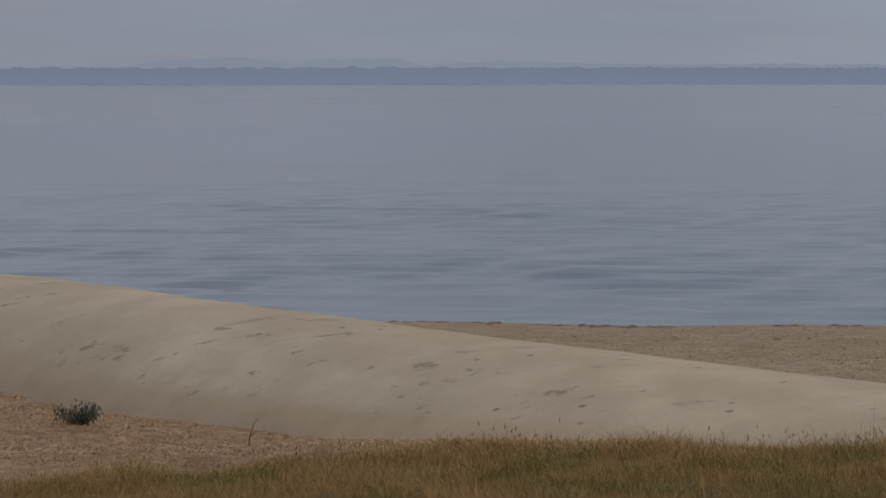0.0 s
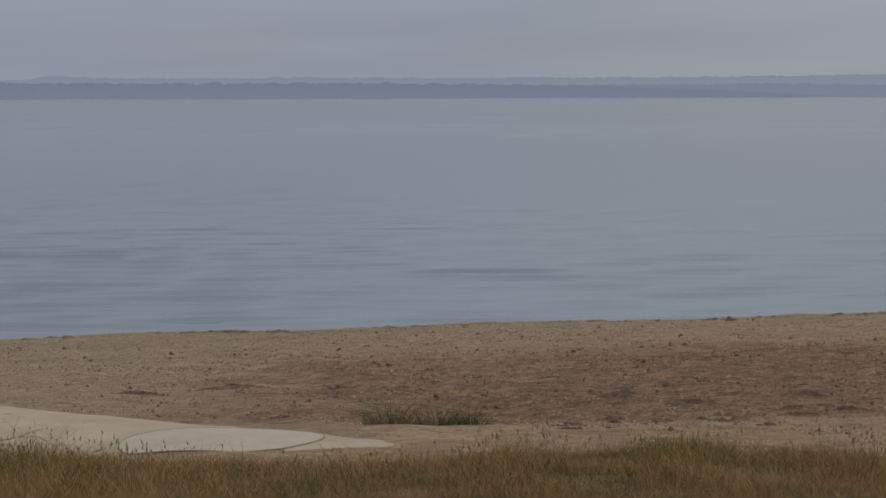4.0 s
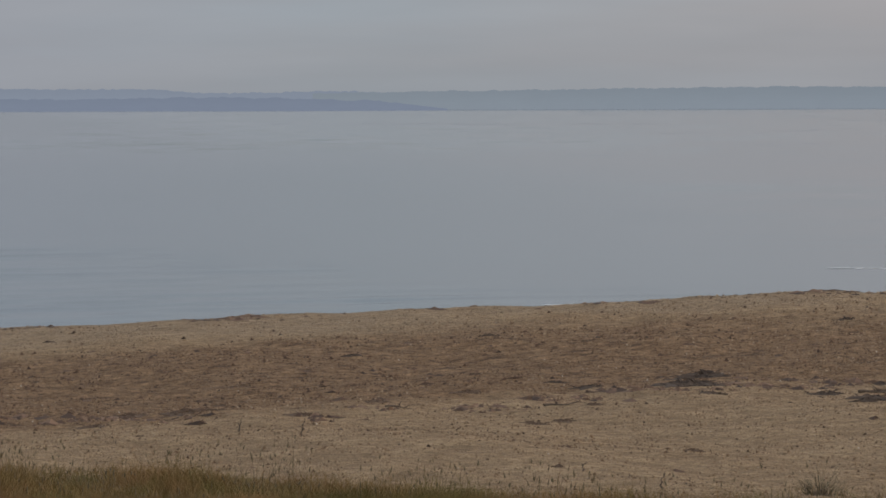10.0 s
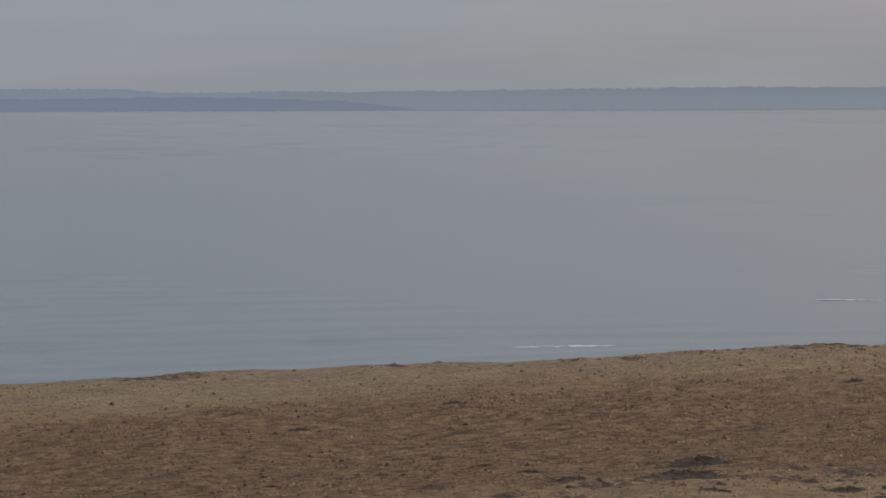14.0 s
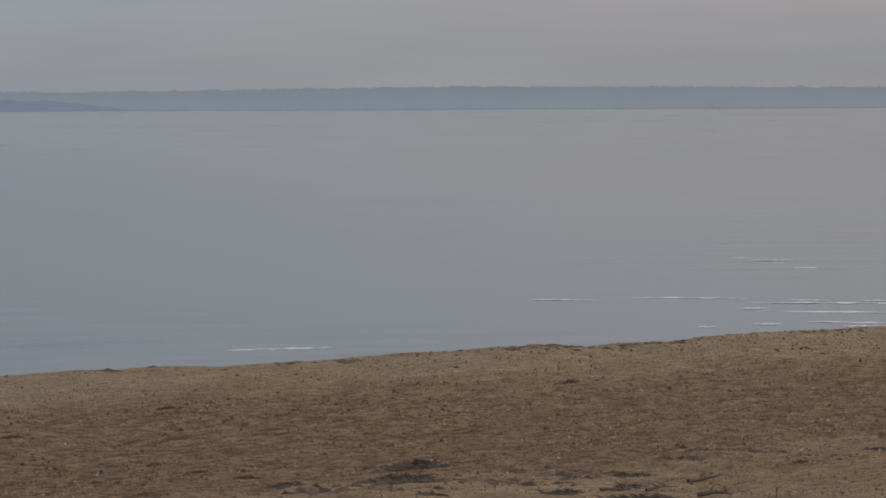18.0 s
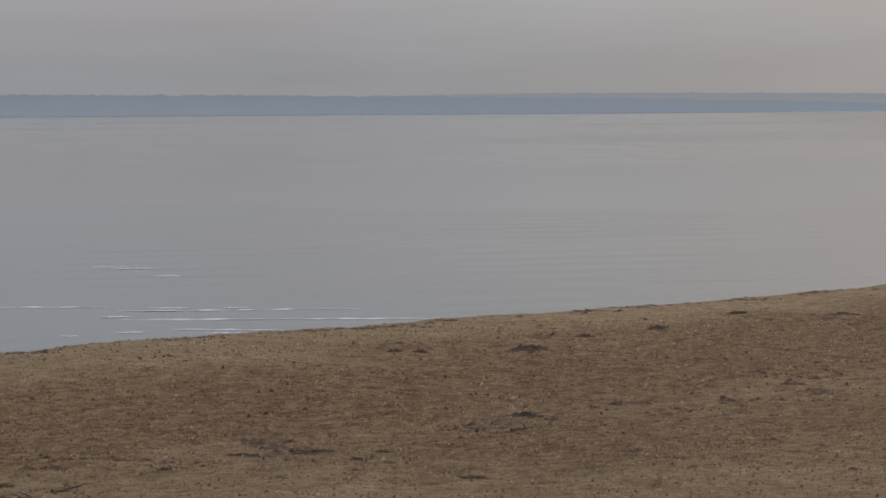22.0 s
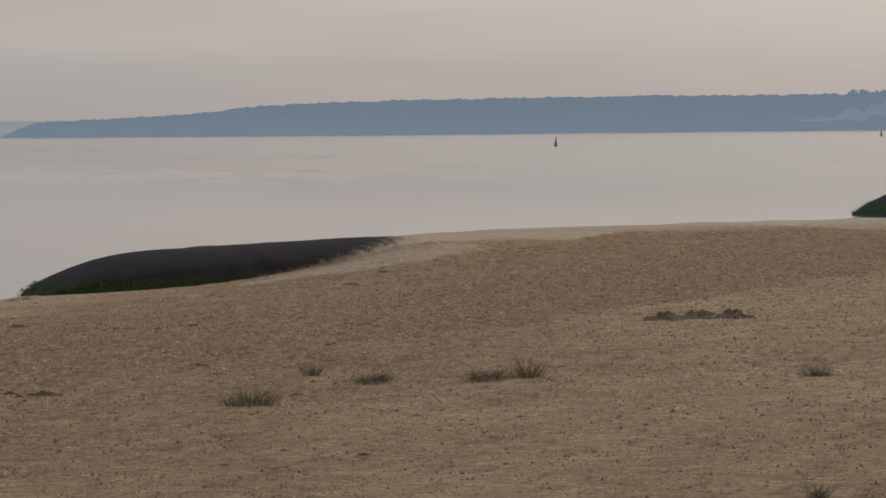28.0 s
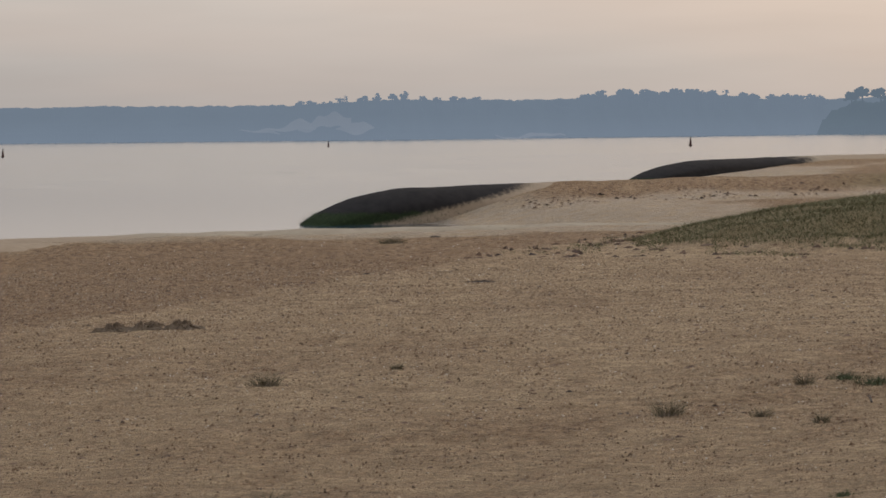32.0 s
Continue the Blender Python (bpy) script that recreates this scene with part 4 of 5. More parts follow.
# larger crumbs of peat and weed in the shell band
x, y, r = scatter(15000, 10, 66, 44, 72, 63, lambda x, y: np.clip(litter(x, y) * (0.5 + 0.5 * PATCHES2(x * 1.3, y * 1.3)), 0, 1))
grit = bits("peat_crumbs", x, y, 0.05 + 0.10 * r.uniform(0, 1, len(x)) ** 2.5, 0.42, 64, SCRAP, 0.2)
tagged(grit, "dark brown crumbs of peat and weed in the shell band", "peat crumbs", kind="stuff")
r = np.random.RandomState(65)
x, y = r.uniform(238, 296, 5000), r.uniform(36, 80, 5000)
d, u = along(TUBE_LARGE, x, y)
keep = (y < np.interp(x, (235.4, 290.0), (88.7, 51.0))) & (np.abs(d - 7.5) < 3.5) & (u > 14) & (PATCHES(x * 0.5, y * 0.5) > -0.1)
x, y = x[keep], y[keep]
scraps = bits("ridge_scraps", x, y, 0.10 + 0.50 * r.uniform(0, 1, len(x)) ** 2.5, 0.3, 66, SCRAP, 0.2)
tagged(scraps, "dark scraps of weed along the face of the far ridge", "seaweed", kind="stuff")
# dry straw blown against the near tube
r = np.random.RandomState(53)
x, y = r.uniform(-11, 4, 100000), r.uniform(39.5, 60, 100000)
d, u = along(TUBE_NEAR, x, y)
keep = (step(5.0, -0.5, x + 0.8 * CLUMPS(x * 2, y * 2)) * step(60, 54, y + 0.6 * x) > r.uniform(0, 1, 100000)) & (y > bank_edge(x) - 0.3) & (d > 1.9) & (CLUMPS(x * 3, y * 5) > -0.6)
straw, _, _ = blades("straw", x[keep], y[keep], 0.045, 4.5, 0.016, 54, STRAW)
tagged(straw, "orange-brown dry straw lying on the sand", "straw", kind="stuff")
# the old wrack line along the foot of the shell band
r = np.random.RandomState(59)
x = r.uniform(4, 62, 5200)
y = np.interp(x, (4, 15, 19, 24, 29, 36, 50, 62), (50.5, 46.6, 46.2, 45.7, 46.8, 46.4, 46.8, 47.0)) + 0.7 * PATCHES(x * 0.8, x * 0) + r.normal(0, 0.55, 5200)
keep = (PATCHES2(x * 0.6, y * 1.2) + 0.5 * PATCHES(x, y) > 0.35) & (y > bank_edge(x) + 0.3)
d, u = along(TUBE_NEAR, x, y)
keep &= d > 4.2
wrack_line = bits("wrack_line", x[keep], y[keep], 0.08 + 0.34 * r.uniform(0, 1, keep.sum()) ** 2.2, 0.16, 60, SCRAP, 0.2)
tagged(wrack_line, "ragged line of dark brown weed along the shell band", "seaweed", kind="stuff")
# the line of weed at the water's edge
r = np.random.RandomState(49)
x = r.uniform(-6, 125, 9000)
y = berm(x)[0] + 0.1 - np.abs(r.normal(0, 0.40, 9000))
keep = np.clip(0.10 + 0.55 * PATCHES(x, y * 0) + 0.3 * PATCHES2(x, y * 0), 0.03, 0.9) > r.uniform(0, 1, 9000)
edge_weed = bits("edge_weed", x[keep], y[keep], 0.06 + 0.40 * r.uniform(0, 1, keep.sum()) ** 3, 0.12, 50, SCRAP, 0.2)
tagged(edge_weed, "dark wet weed left along the water's edge", "seaweed", kind="stuff")


# ---- thin pale strips on the calm water: painted sky glints, and a little wash ----
GLINT = plain_material("pale_glint", (0.42, 0.42, 0.41), (0.58, 0.58, 0.57), 0.8, 0.5, 0.0)


def glint_line(x, y, long, wide, turn, seed):
    """A long ragged pale sliver on the water, painted in for a sky glint."""
    r = Waves(seed, long * 0.22, 7)
    n = 40
    t = np.linspace(-0.5, 0.5, n)
    c, d = math.cos(radians(turn)), math.sin(radians(turn))
    bend = 0.12 * r(t * long, t * 0) * wide
    cx, cy = x + t * long * c - bend * d, y + t * long * d + bend * c
    half = 0.5 * wide * np.clip((1 - (2 * np.abs(t)) ** 3), 0.02, 1) * np.clip(0.55 + 0.4 * r(t * long * 2.0, t * 0 + 5), 0.08, 1.2)
    V = np.stack([np.stack([cx - k * half * d, cy + k * half * c, t * 0 + up], -1) for k, up in ((-1, 0.008), (0, 0.014), (1, 0.008))], 1)
    ob = link_mesh("glint_line", V.reshape(-1, 3), grid_faces(n, 3), GLINT, True)
    return tagged(ob, "thin pale sliver painted as a sky glint on calm water", "foam", "lines of foam by the beach")


GLINT_LINES = [(97.7, 118.7, 4.1, -45), (100.0, 115.7, 1.6, -45), (97.9, 111.4, 0.8, -45), (99.7, 110.3, 0.8, -45), (81.8, 88.7, 8.2, -44), (55.0, 84.0, 3.0, -20), (79.4, 84.1, 10.4, -49), (81.2, 91.4, 1.4, -50), (82.7, 89.7, 0.9, -50), (96.1, 107.8, 1.0, -50), (79.0, 95.0, 4.0, -50), (69.8, 83.3, 0.6, -49), (99.5, 113.7, 2.0, -49), (75.0, 96.9, 2.3, -47), (74.0, 80.3, 2.2, -47), (74.7, 81.7, 3.7, -56), (115.0, 115.0, 1.3, -59), (76.8, 89.2, 1.1, -39), (72.0, 83.1, 1.1, -38)]
for i, (x, y, ln, tn) in enumerate(GLINT_LINES):
    glint_line(x, y, ln, (0.34 + 0.0045 * y) * (1.5 if ln > 6 else 1.0), tn, 700 + i)

# ---- single things on the beach ----
def weed_clump(x, y, wide, seed, tall=0.10, label="flat dark clump of dry seaweed on the sand", material=None):
    """A ragged low heap: an uneven mat with a torn edge, and loose strands on it."""
    r = random.Random(seed)
    rings, spokes = 9, 44
    lump, torn = Waves(seed, wide * 0.30, 8), Waves(seed + 7, 1.1, 8)
    V, F = [], []
    px, py = [x], [y]
    for i in range(1, rings + 1):
        for j in range(spokes):
            a = 2 * math.pi * j / spokes
            out = wide * 0.5 * i / rings * (1 + 0.38 * float(torn(np.array([math.cos(a) * 1.2]), np.array([math.sin(a) * 1.2]))[0]))
            px.append(x + out * math.cos(a) + r.uniform(-0.02, 0.02) * wide)
            py.append(y + 0.75 * out * math.sin(a) + r.uniform(-0.02, 0.02) * wide)
    px, py = np.array(px), np.array(py)
    gz, bumps = ground(px, py), lump(px, py)
    q = np.r_[0, np.repeat(np.arange(1, rings + 1) / rings, spokes)]
    jit = np.array([r.uniform(0.5, 1.3) for _ in q])
    pz = gz + tall * np.clip(1 - q ** 2.2, 0, 1) * np.clip(0.6 + 0.35 * bumps, 0.05, 1.2) * jit - 0.012 * (q > 0.95)
    for j in range(spokes):
        F.append((0, 1 + j, 1 + (j + 1) % spokes))
        for i in range(rings - 1):
            a, b = 1 + i * spokes, 1 + (i + 1) * spokes
            F.append((a + j, b + j, b + (j + 1) % spokes))
            F.append((a + j, b + (j + 1) % spokes, a + (j + 1) % spokes))
    me = bpy.data.meshes.new("seaweed_clump")
    me.from_pydata(np.stack([px, py, pz], -1).tolist(), [], F)
    me.materials.append(material or MAT)
    ob = tagged(new("seaweed_clump", me), label, "seaweed", "clumps of seaweed on the beach")
    V, F = [], []
    for _ in range(max(14, int(60 * min(wide, 1.3)))):
        k = r.randrange(len(px))
        bx, by, bz = px[k], py[k], pz[k]
        ln, b = r.uniform(0.05, 0.20) * min(1, wide + 0.2), r.uniform(0, 2 * math.pi)
        ex, ey, ez = bx + ln * math.cos(b), by + ln * math.sin(b), bz + r.uniform(-0.02, 0.45) * ln
        o = len(V)
        V += [(bx, by, bz), (bx + 0.010, by, bz + 0.016), (bx, by + 0.012, bz + 0.004), (ex, ey, max(ez, height(ex, ey)))]
        F += [(o, o + 1, o + 3), (o + 1, o + 2, o + 3), (o + 2, o, o + 3)]
    sm = bpy.data.meshes.new("loose_weed")
    sm.from_pydata(V, [], F)
    sm.materials.append(material or WEED)
    st = new("loose_weed", sm)
    st["kind"] = "stuff"
    st.parent = ob
    return ob


def grass_tuft(x, y, wide, seed, tall=0.30, label="small dry tuft of beach grass in the sand", material=None):
    """A low crown of roots with many blades that fan outwards."""
    r = np.random.RandomState(seed)
    crown = weed_clump(x, y, wide * 0.55, seed, 0.04 + 0.05 * wide, label, material or ROOT)
    crown.name = "grass_tuft"
    tagged(crown, label, "grass tuft", "grass tufts on the beach")
    n = int(330 * max(0.45, min(wide, 1.4)))
    q, a = r.uniform(0, 1, n) ** 0.8 * wide * 0.58, r.uniform(0, 2 * math.pi, n)
    ob, _, _ = blades("foliage", x + q * np.cos(a), y + q * 0.8 * np.sin(a), tall * 1.15 * (1.30 - 0.75 * q / (wide * 0.58)), 1.5, 0.009, seed, material or TUFT, None, a + r.normal(0, 0.5, n))
    ob["kind"] = "stuff"
    ob.parent = crown
    return crown


def stick_run(points, radius, sides=6):
    """Corners and faces of a tapering bent stick through the points."""
    V, F = [], []
    n = len(points)
    for i, p in enumerate(points):
        p = Vector(p)
        way = (Vector(points[min(i + 1, n - 1)]) - Vector(points[max(i - 1, 0)])).normalized()
        a = way.cross(Vector((0, 0, 1)))
        a = a.normalized() if a.length > 0.05 else Vector((1, 0, 0))
        b = way.cross(a)
        rad = radius * (1 - 0.75 * i / (n - 1))
        for k in range(sides):
            t = 2 * math.pi * k / sides
            V.append(tuple(p + (a * math.cos(t) + b * math.sin(t)) * rad))
    for i in range(n - 1):
        for k in range(sides):
            F.append((i * sides + k, i * sides + (k + 1) % sides, (i + 1) * sides + (k + 1) % sides, (i + 1) * sides + k))
    F.append(tuple(range(sides))[::-1])
    F.append(tuple((n - 1) * sides + k for k in range(sides)))
    return V, F


def driftwood(x, y, long, seed, upright=False, thick=0.022, turn=None, label="bent grey driftwood stick on the sand", twigs=2):
    r = random.Random(seed)
    turn = r.uniform(-0.5, 0.5) if turn is None else turn
    z = height(x, y)
    pts, n = [], 7
    for i in range(n):
        t = i / (n - 1)
        if upright:
            pts.append((x + r.uniform(-0.02, 0.02) + 0.25 * long * t * t * math.cos(turn), y + r.uniform(-0.02, 0.02), z - 0.03 + long * t))
        else:
            px, py = x + (t - 0.5) * long * math.cos(turn), y + (t - 0.5) * long * math.sin(turn) + r.uniform(-0.03, 0.03)
            pts.append((px, py, height(px, py) + thick * 0.8 + 0.05 * math.sin(2.6 * t + seed) ** 2 * long))
    ob = None
    V, F = stick_run(pts, thick)
    me = bpy.data.meshes.new("driftwood")
    me.from_pydata(V, [], F)
    me.materials.append(WOOD)
    ob = tagged(new("driftwood", me), label, "driftwood", "driftwood on the beach")
    for _ in range(twigs):
        b = Vector(pts[r.randint(2, 5)])
        e = b + Vector((r.uniform(-1, 1), r.uniform(-0.6, 0.6), r.uniform(0.1, 0.8))) * 0.3 * long
        V, F = stick_run([tuple(b), tuple(b.lerp(e, 0.5) + Vector((0, 0, 0.01))), tuple(e)], thick * 0.55, 5)
        tm = bpy.data.meshes.new("twig")
        tm.from_pydata(V, [], F)
        tm.materials.append(WOOD)
        tw = new("twig", tm)
        tw.parent = ob
    return ob


MAT = plain_material("matted_weed", (0.036, 0.026, 0.020), (0.105, 0.072, 0.050), 14.0, 0.9, 0.03)
ROOT = plain_material("sandy_roots", (0.085, 0.062, 0.040), (0.19, 0.135, 0.090), 12.0, 0.9, 0.03)
TUFT = island_material("tuft_blades", [(0.0, (0.050, 0.045, 0.026)), (0.5, (0.120, 0.098, 0.055)), (1.0, (0.25, 0.19, 0.115))])
BROWN_MAT = plain_material("brown_matted_weed", (0.062, 0.040, 0.027), (0.165, 0.108, 0.070), 14.0, 0.9, 0.03)
GREEN = island_material("green_blades", [(0.0, (0.034, 0.040, 0.018)), (0.6, (0.070, 0.076, 0.034)), (1.0, (0.13, 0.11, 0.058))])

WEED_A = [(34.2, 48.6, 1.0), (32.9, 47.1, 1.0), (32.0, 45.2, 0.55), (33.8, 44.5, 0.5), (33.9, 43.0, 0.95), (33.0, 42.4, 0.36), (35.3, 44.8, 0.65), (29.4, 44.8, 0.36), (26.9, 42.5, 0.42), (24.8, 48.8, 0.36), (31.6, 52.0, 0.2), (20.2, 42.3, 0.16), (22.2, 34.6, 0.2), (25.8, 36.8, 0.4), (17.8, 51.0, 0.9), (19.4, 47.6, 0.6), (14.9, 44.6, 0.4), (14.3, 55.5, 0.9), (-5.4, 44.2, 0.8), (18.2, 48.7, 1.0), (18.9, 46.1, 0.8), (21.1, 45.7, 0.6), (23.2, 46.8, 1.1), (24.4, 45.2, 0.7), (15.2, 45.8, 0.7), (22.4, 47.3, 0.8), (24.0, 37.2, 0.3), (27.5, 42.7, 0.5), (27.0, 42.9, 0.35)]
WEED_B = [(15.4, 54.2, 0.3), (12.7, 56.7, 1.4), (10.9, 55.6, 1.1), (18.0, 51.6, 0.7), (17.2, 49.5, 0.4), (14.7, 44.4, 0.26), (20.4, 49.5, 0.85), (41.3, 45.9, 0.75), (42.6, 45.6, 0.85), (31.4, 49.0, 0.5), (42.2, 44.2, 0.45), (43.5, 44.9, 0.4), (41.0, 40.6, 0.6), (38.9, 45.1, 0.36), (64.4, 47.3, 0.45), (26.6, 46.9, 0.6), (28.9, 47.8, 0.7), (32.1, 57.5, 0.5), (36.2, 59.1, 0.5), (44.5, 57.9, 0.6), (31.2, 47.7, 0.7), (36.3, 46.0, 0.8), (49.7, 47.3, 0.6), (63.6, 46.5, 0.24), (64.6, 46.5, 0.85), (61.5, 57.6, 1.0)]
WEED_C = [(58.0, 57.8, 0.4), (57.6, 58.2, 0.4), (64.9, 58.9, 0.5), (69.0, 60.1, 0.65), (79.4, 62.0, 1.1), (76.4, 63.4, 0.6), (89.9, 64.1, 0.75), (96.0, 46.2, 0.42), (90.5, 58.2, 0.45), (73.3, 47.9, 0.6), (122.5, 41.9, 1.25), (169.3, 58.2, 0.8), (127.9, 48.1, 0.3), (189.1, 63.3, 0.7), (207.9, 62.0, 0.9), (211.0, 62.0, 0.7), (197.2, 58.4, 0.6), (186.9, 60.1, 0.8), (128.3, 71.5, 0.6), (120.5, 68.9, 0.7), (94.1, 44.6, 1.3), (94.3, 43.6, 1.3), (94.4, 42.6, 1.4)]
for i, (x, y, w) in enumerate(WEED_A + WEED_B + WEED_C):
    heap = 32.5 < x < 35 and 41.5 < y < 49.5
    w = w * 1.2 if heap else w * 0.8 if 31 < x < 45 else w * 0.75 if x < 31 else w
    big = (x > 94.0 and x < 94.5)
    weed_clump(x, y, w, 300 + i, tall=0.22 if big else 0.095 if heap and w > 0.9 else 0.065 if heap else (0.035 + 0.055 * min(w, 1.0)) * (0.6 if x < 45 else 1.0), label="long brown heap of dry weed and grass on the sand" if big else ("thin brown mat of dry seaweed on the sand" if x < 31 else "wide flat clump of black dry seaweed on the sand" if w > 0.7 else "flat dark clump of dry seaweed on the sand"), material=HAY if big else BROWN_MAT if x < 31 else None)

TUFTS = [(62.7, 40.4, 1.25, 0.28), (69.0, 40.9, 0.86, 0.24), (69.8, 42.9, 0.4, 0.3), (69.3, 38.3, 1.15, 0.22), (70.7, 38.0, 0.8, 0.3), (71.4, 31.6, 0.84, 0.22), (49.1, 23.4, 0.32, 0.2), (157.9, 56.8, 1.6, 0.3), (64.9, 21.3, 0.63, 0.26), (64.7, 19.5, 0.44, 0.16), (72.4, 20.2, 0.4, 0.2), (63.2, 18.1, 0.3, 0.12), (76.5, 30.3, 0.3, 0.12), (23.1, 30.5, 0.45, 0.2)]
for i, (x, y, w, t) in enumerate(TUFTS):
    grass_tuft(x, y, w, 400 + i, t, "wide sparse tuft of dry grass in the sand" if w > 0.8 else "small dark tuft of beach grass in the sand")
for i, (x, y, w, t) in enumerate([(73.3, 19.5, 0.8, 0.12), (72.5, 18.7, 1.0, 0.14), (71.9, 17.9, 0.9, 0.12), (50.0, 15.3, 0.5, 0.07), (12.5, 45.5, 0.8, 0.30), (13.1, 45.3, 0.8, 0.26), (13.5, 45.0, 0.5, 0.20)]):
    grass_tuft(x, y, w, 450 + i, t, "low mat of green grass on the sand", GREEN)


def shrublet(x, y, wide, tall, seed):
    """A low bush: woody stems that fork from one root, with many small leaves."""
    r = random.Random(seed)
    z = height(x, y)
    V, F, L = [], [], []
    for _ in range(16):
        a, q = r.uniform(0, 2 * math.pi), r.uniform(0.35, 1.0)
        tip = (x + 0.5 * wide * q * math.cos(a), y + 0.5 * wide * q * math.sin(a), z + tall * r.uniform(0.45, 1.0) * (1.15 - 0.5 * q))
        mid = (x + 0.22 * wide * q * math.cos(a), y + 0.22 * wide * q * math.sin(a), z + (tip[2] - z) * 0.62)
        v, f = stick_run([(x, y, z - 0.03), mid, tip], 0.009, 5)
        F += [tuple(len(V) + k for k in g) for g in f]
        V += v
        for _ in range(44):
            t = r.uniform(0.1, 2.0)
            low, high, t = ((x, y, z), mid, t) if t < 1 else (mid, tip, t - 1)
            p = [low[k] + (high[k] - low[k]) * t + r.gauss(0, 0.05) for k in range(3)]
            L.append(p)
    me = bpy.data.meshes.new("shrublet")
    me.from_pydata(V, [], F)
    me.materials.append(WOOD)
    ob = tagged(new("shrublet", me), "dark green leafy shrublet growing in the sand", "shrub")
    L = np.array(L)
    L[:, 2] = np.maximum(L[:, 2], z + 0.01)
    q = np.random.RandomState(seed)
    leaves, _, _ = blades("leaves", L[:, 0], L[:, 1], 0.055, 1.3, 0.024, seed, LEAF, L[:, 2])
    leaves["kind"] = "stuff"
    leaves.parent = ob
    return ob


LEAF = island_material("shrub_leaves", [(0.0, (0.030, 0.034, 0.024)), (0.6, (0.058, 0.064, 0.042)), (1.0, (0.10, 0.095, 0.065))])
shrublet(-5.35, 49.5, 0.92, 0.34, 470)

STICKS = [(35.4, 44.2, 0.8, 0.028), (34.6, 44.3, 0.6, 0.03), (36.6, 44.6, 0.8, 0.03), (35.2, 42.8, 0.55, 0.04), (47.8, 45.7, 0.55, 0.03), (81.1, 48.5, 0.3, 0.03), (69.3, 18.3, 0.8, 0.025), (29.0, 45.1, 0.65, 0.02), (-4.0, 53.6, 0.3, 0.018), (52.1, 59.5, 0.35, 0.025), (26.4, 45.8, 0.55, 0.018)]
for i, (x, y, ln, th) in enumerate(STICKS):
    driftwood(x, y, ln, 500 + i, False, th)
for i, (x, y, ln) in enumerate([(21.9, 40.7, 0.30), (21.6, 42.0, 0.24), (35.7, 42.1, 0.22), (21.8, 31.8, 0.20), (22.3, 34.2, 0.13), (-2.5, 42.9, 0.47)]):
    driftwood(x, y, ln, 520 + i, True, 0.014, None, "short stick standing upright in the sand", 1)


# a thin dead branch leaning on the grass in front of the near tube
DEADWOOD = plain_material("pale_dead_twig", (0.12, 0.092, 0.062), (0.22, 0.17, 0.115), 9.0)
z0 = height(6.2, 40.7) + 0.05
bough, bf = stick_run([(5.55, 40.6, z0 + 0.02), (5.8, 40.65, z0 + 0.17), (6.1, 40.7, z0 + 0.25), (6.45, 40.7, z0 + 0.31), (6.7, 40.75, z0 + 0.30), (6.95, 40.8, z0 + 0.16)], 0.010)
bm_ = bpy.data.meshes.new("driftwood")
bm_.from_pydata(bough, [], bf)
bm_.materials.append(DEADWOOD)
branch = tagged(new("driftwood", bm_), "thin bowed dead branch caught in the bank grass", "driftwood", "driftwood on the beach")
for a, b in (((6.1, 40.7, z0 + 0.25), (6.55, 40.75, z0 + 0.16)), ((5.8, 40.65, z0 + 0.17), (5.5, 40.6, z0 + 0.33)), ((6.45, 40.7, z0 + 0.31), (6.75, 40.7, z0 + 0.40))):
    tv, tf = stick_run([a, tuple((p + q) / 2 + 0.01 for p, q in zip(a, b)), b], 0.006, 5)
    tm_ = bpy.data.meshes.new("twig")
    tm_.from_pydata(tv, [], tf)
    tm_.materials.append(DEADWOOD)
    new("twig", tm_).parent = branch


# ---- buoys in the channel ----
BUOY = plain_material("weathered_red_steel", (0.060, 0.030, 0.024), (0.105, 0.050, 0.036), 1.5, 0.6)
BUOY_DARK = plain_material("dark_steel", (0.025, 0.024, 0.024), (0.05, 0.045, 0.042), 1.5, 0.6)


def lathe(name, rings, material, parent, sides=20, label=""):
    V, F = [], []
    for rad, z in rings:
        for k in range(sides):
            a = 2 * math.pi * k / sides
            V.append((rad * math.cos(a), rad * math.sin(a), z))
    for i in range(len(rings) - 1):
        for k in range(sides):
            F.append((i * sides + k, i * sides + (k + 1) % sides, (i + 1) * sides + (k + 1) % sides, (i + 1) * sides + k))
    F.append(tuple(range(sides))[::-1])
    F.append(tuple((len(rings) - 1) * sides + k for k in range(sides)))
    me = bpy.data.meshes.new(name)
    me.from_pydata(V, [], F)
    me.materials.append(material)
    ob = new(name, me)
    ob.parent = parent
    if label:
        ob["label"] = label
    return ob


def channel_buoy(x, y, size, tilt):
    base = new("channel_buoy")
    base.matrix_world = pose(x, y, -0.15, tilt, tilt * 0.5, 0) @ Matrix.Scale(size, 4)
    lathe("hull", [(0.55, 0.0), (0.62, 0.15), (0.62, 0.45), (0.50, 0.62), (0.40, 0.70)], BUOY, base)
    lathe("tower", [(0.42, 0.68), (0.36, 1.2), (0.27, 1.9), (0.20, 2.3)], BUOY, base)
    lathe("topmark", [(0.05, 2.3), (0.06, 2.5), (0.24, 2.52), (0.24, 2.92), (0.06, 2.98)], BUOY_DARK, base, label="dark can topmark")
    return tagged(base, "weathered reddish channel buoy floating on calm water", "buoy", "channel buoys")


channel_buoy(990.0, 457.0, 0.92, 2.0)
channel_buoy(1526.0, 532.0, 1.02, -1.0)
channel_buoy(1317.0, 307.2, 1.25, 1.0)


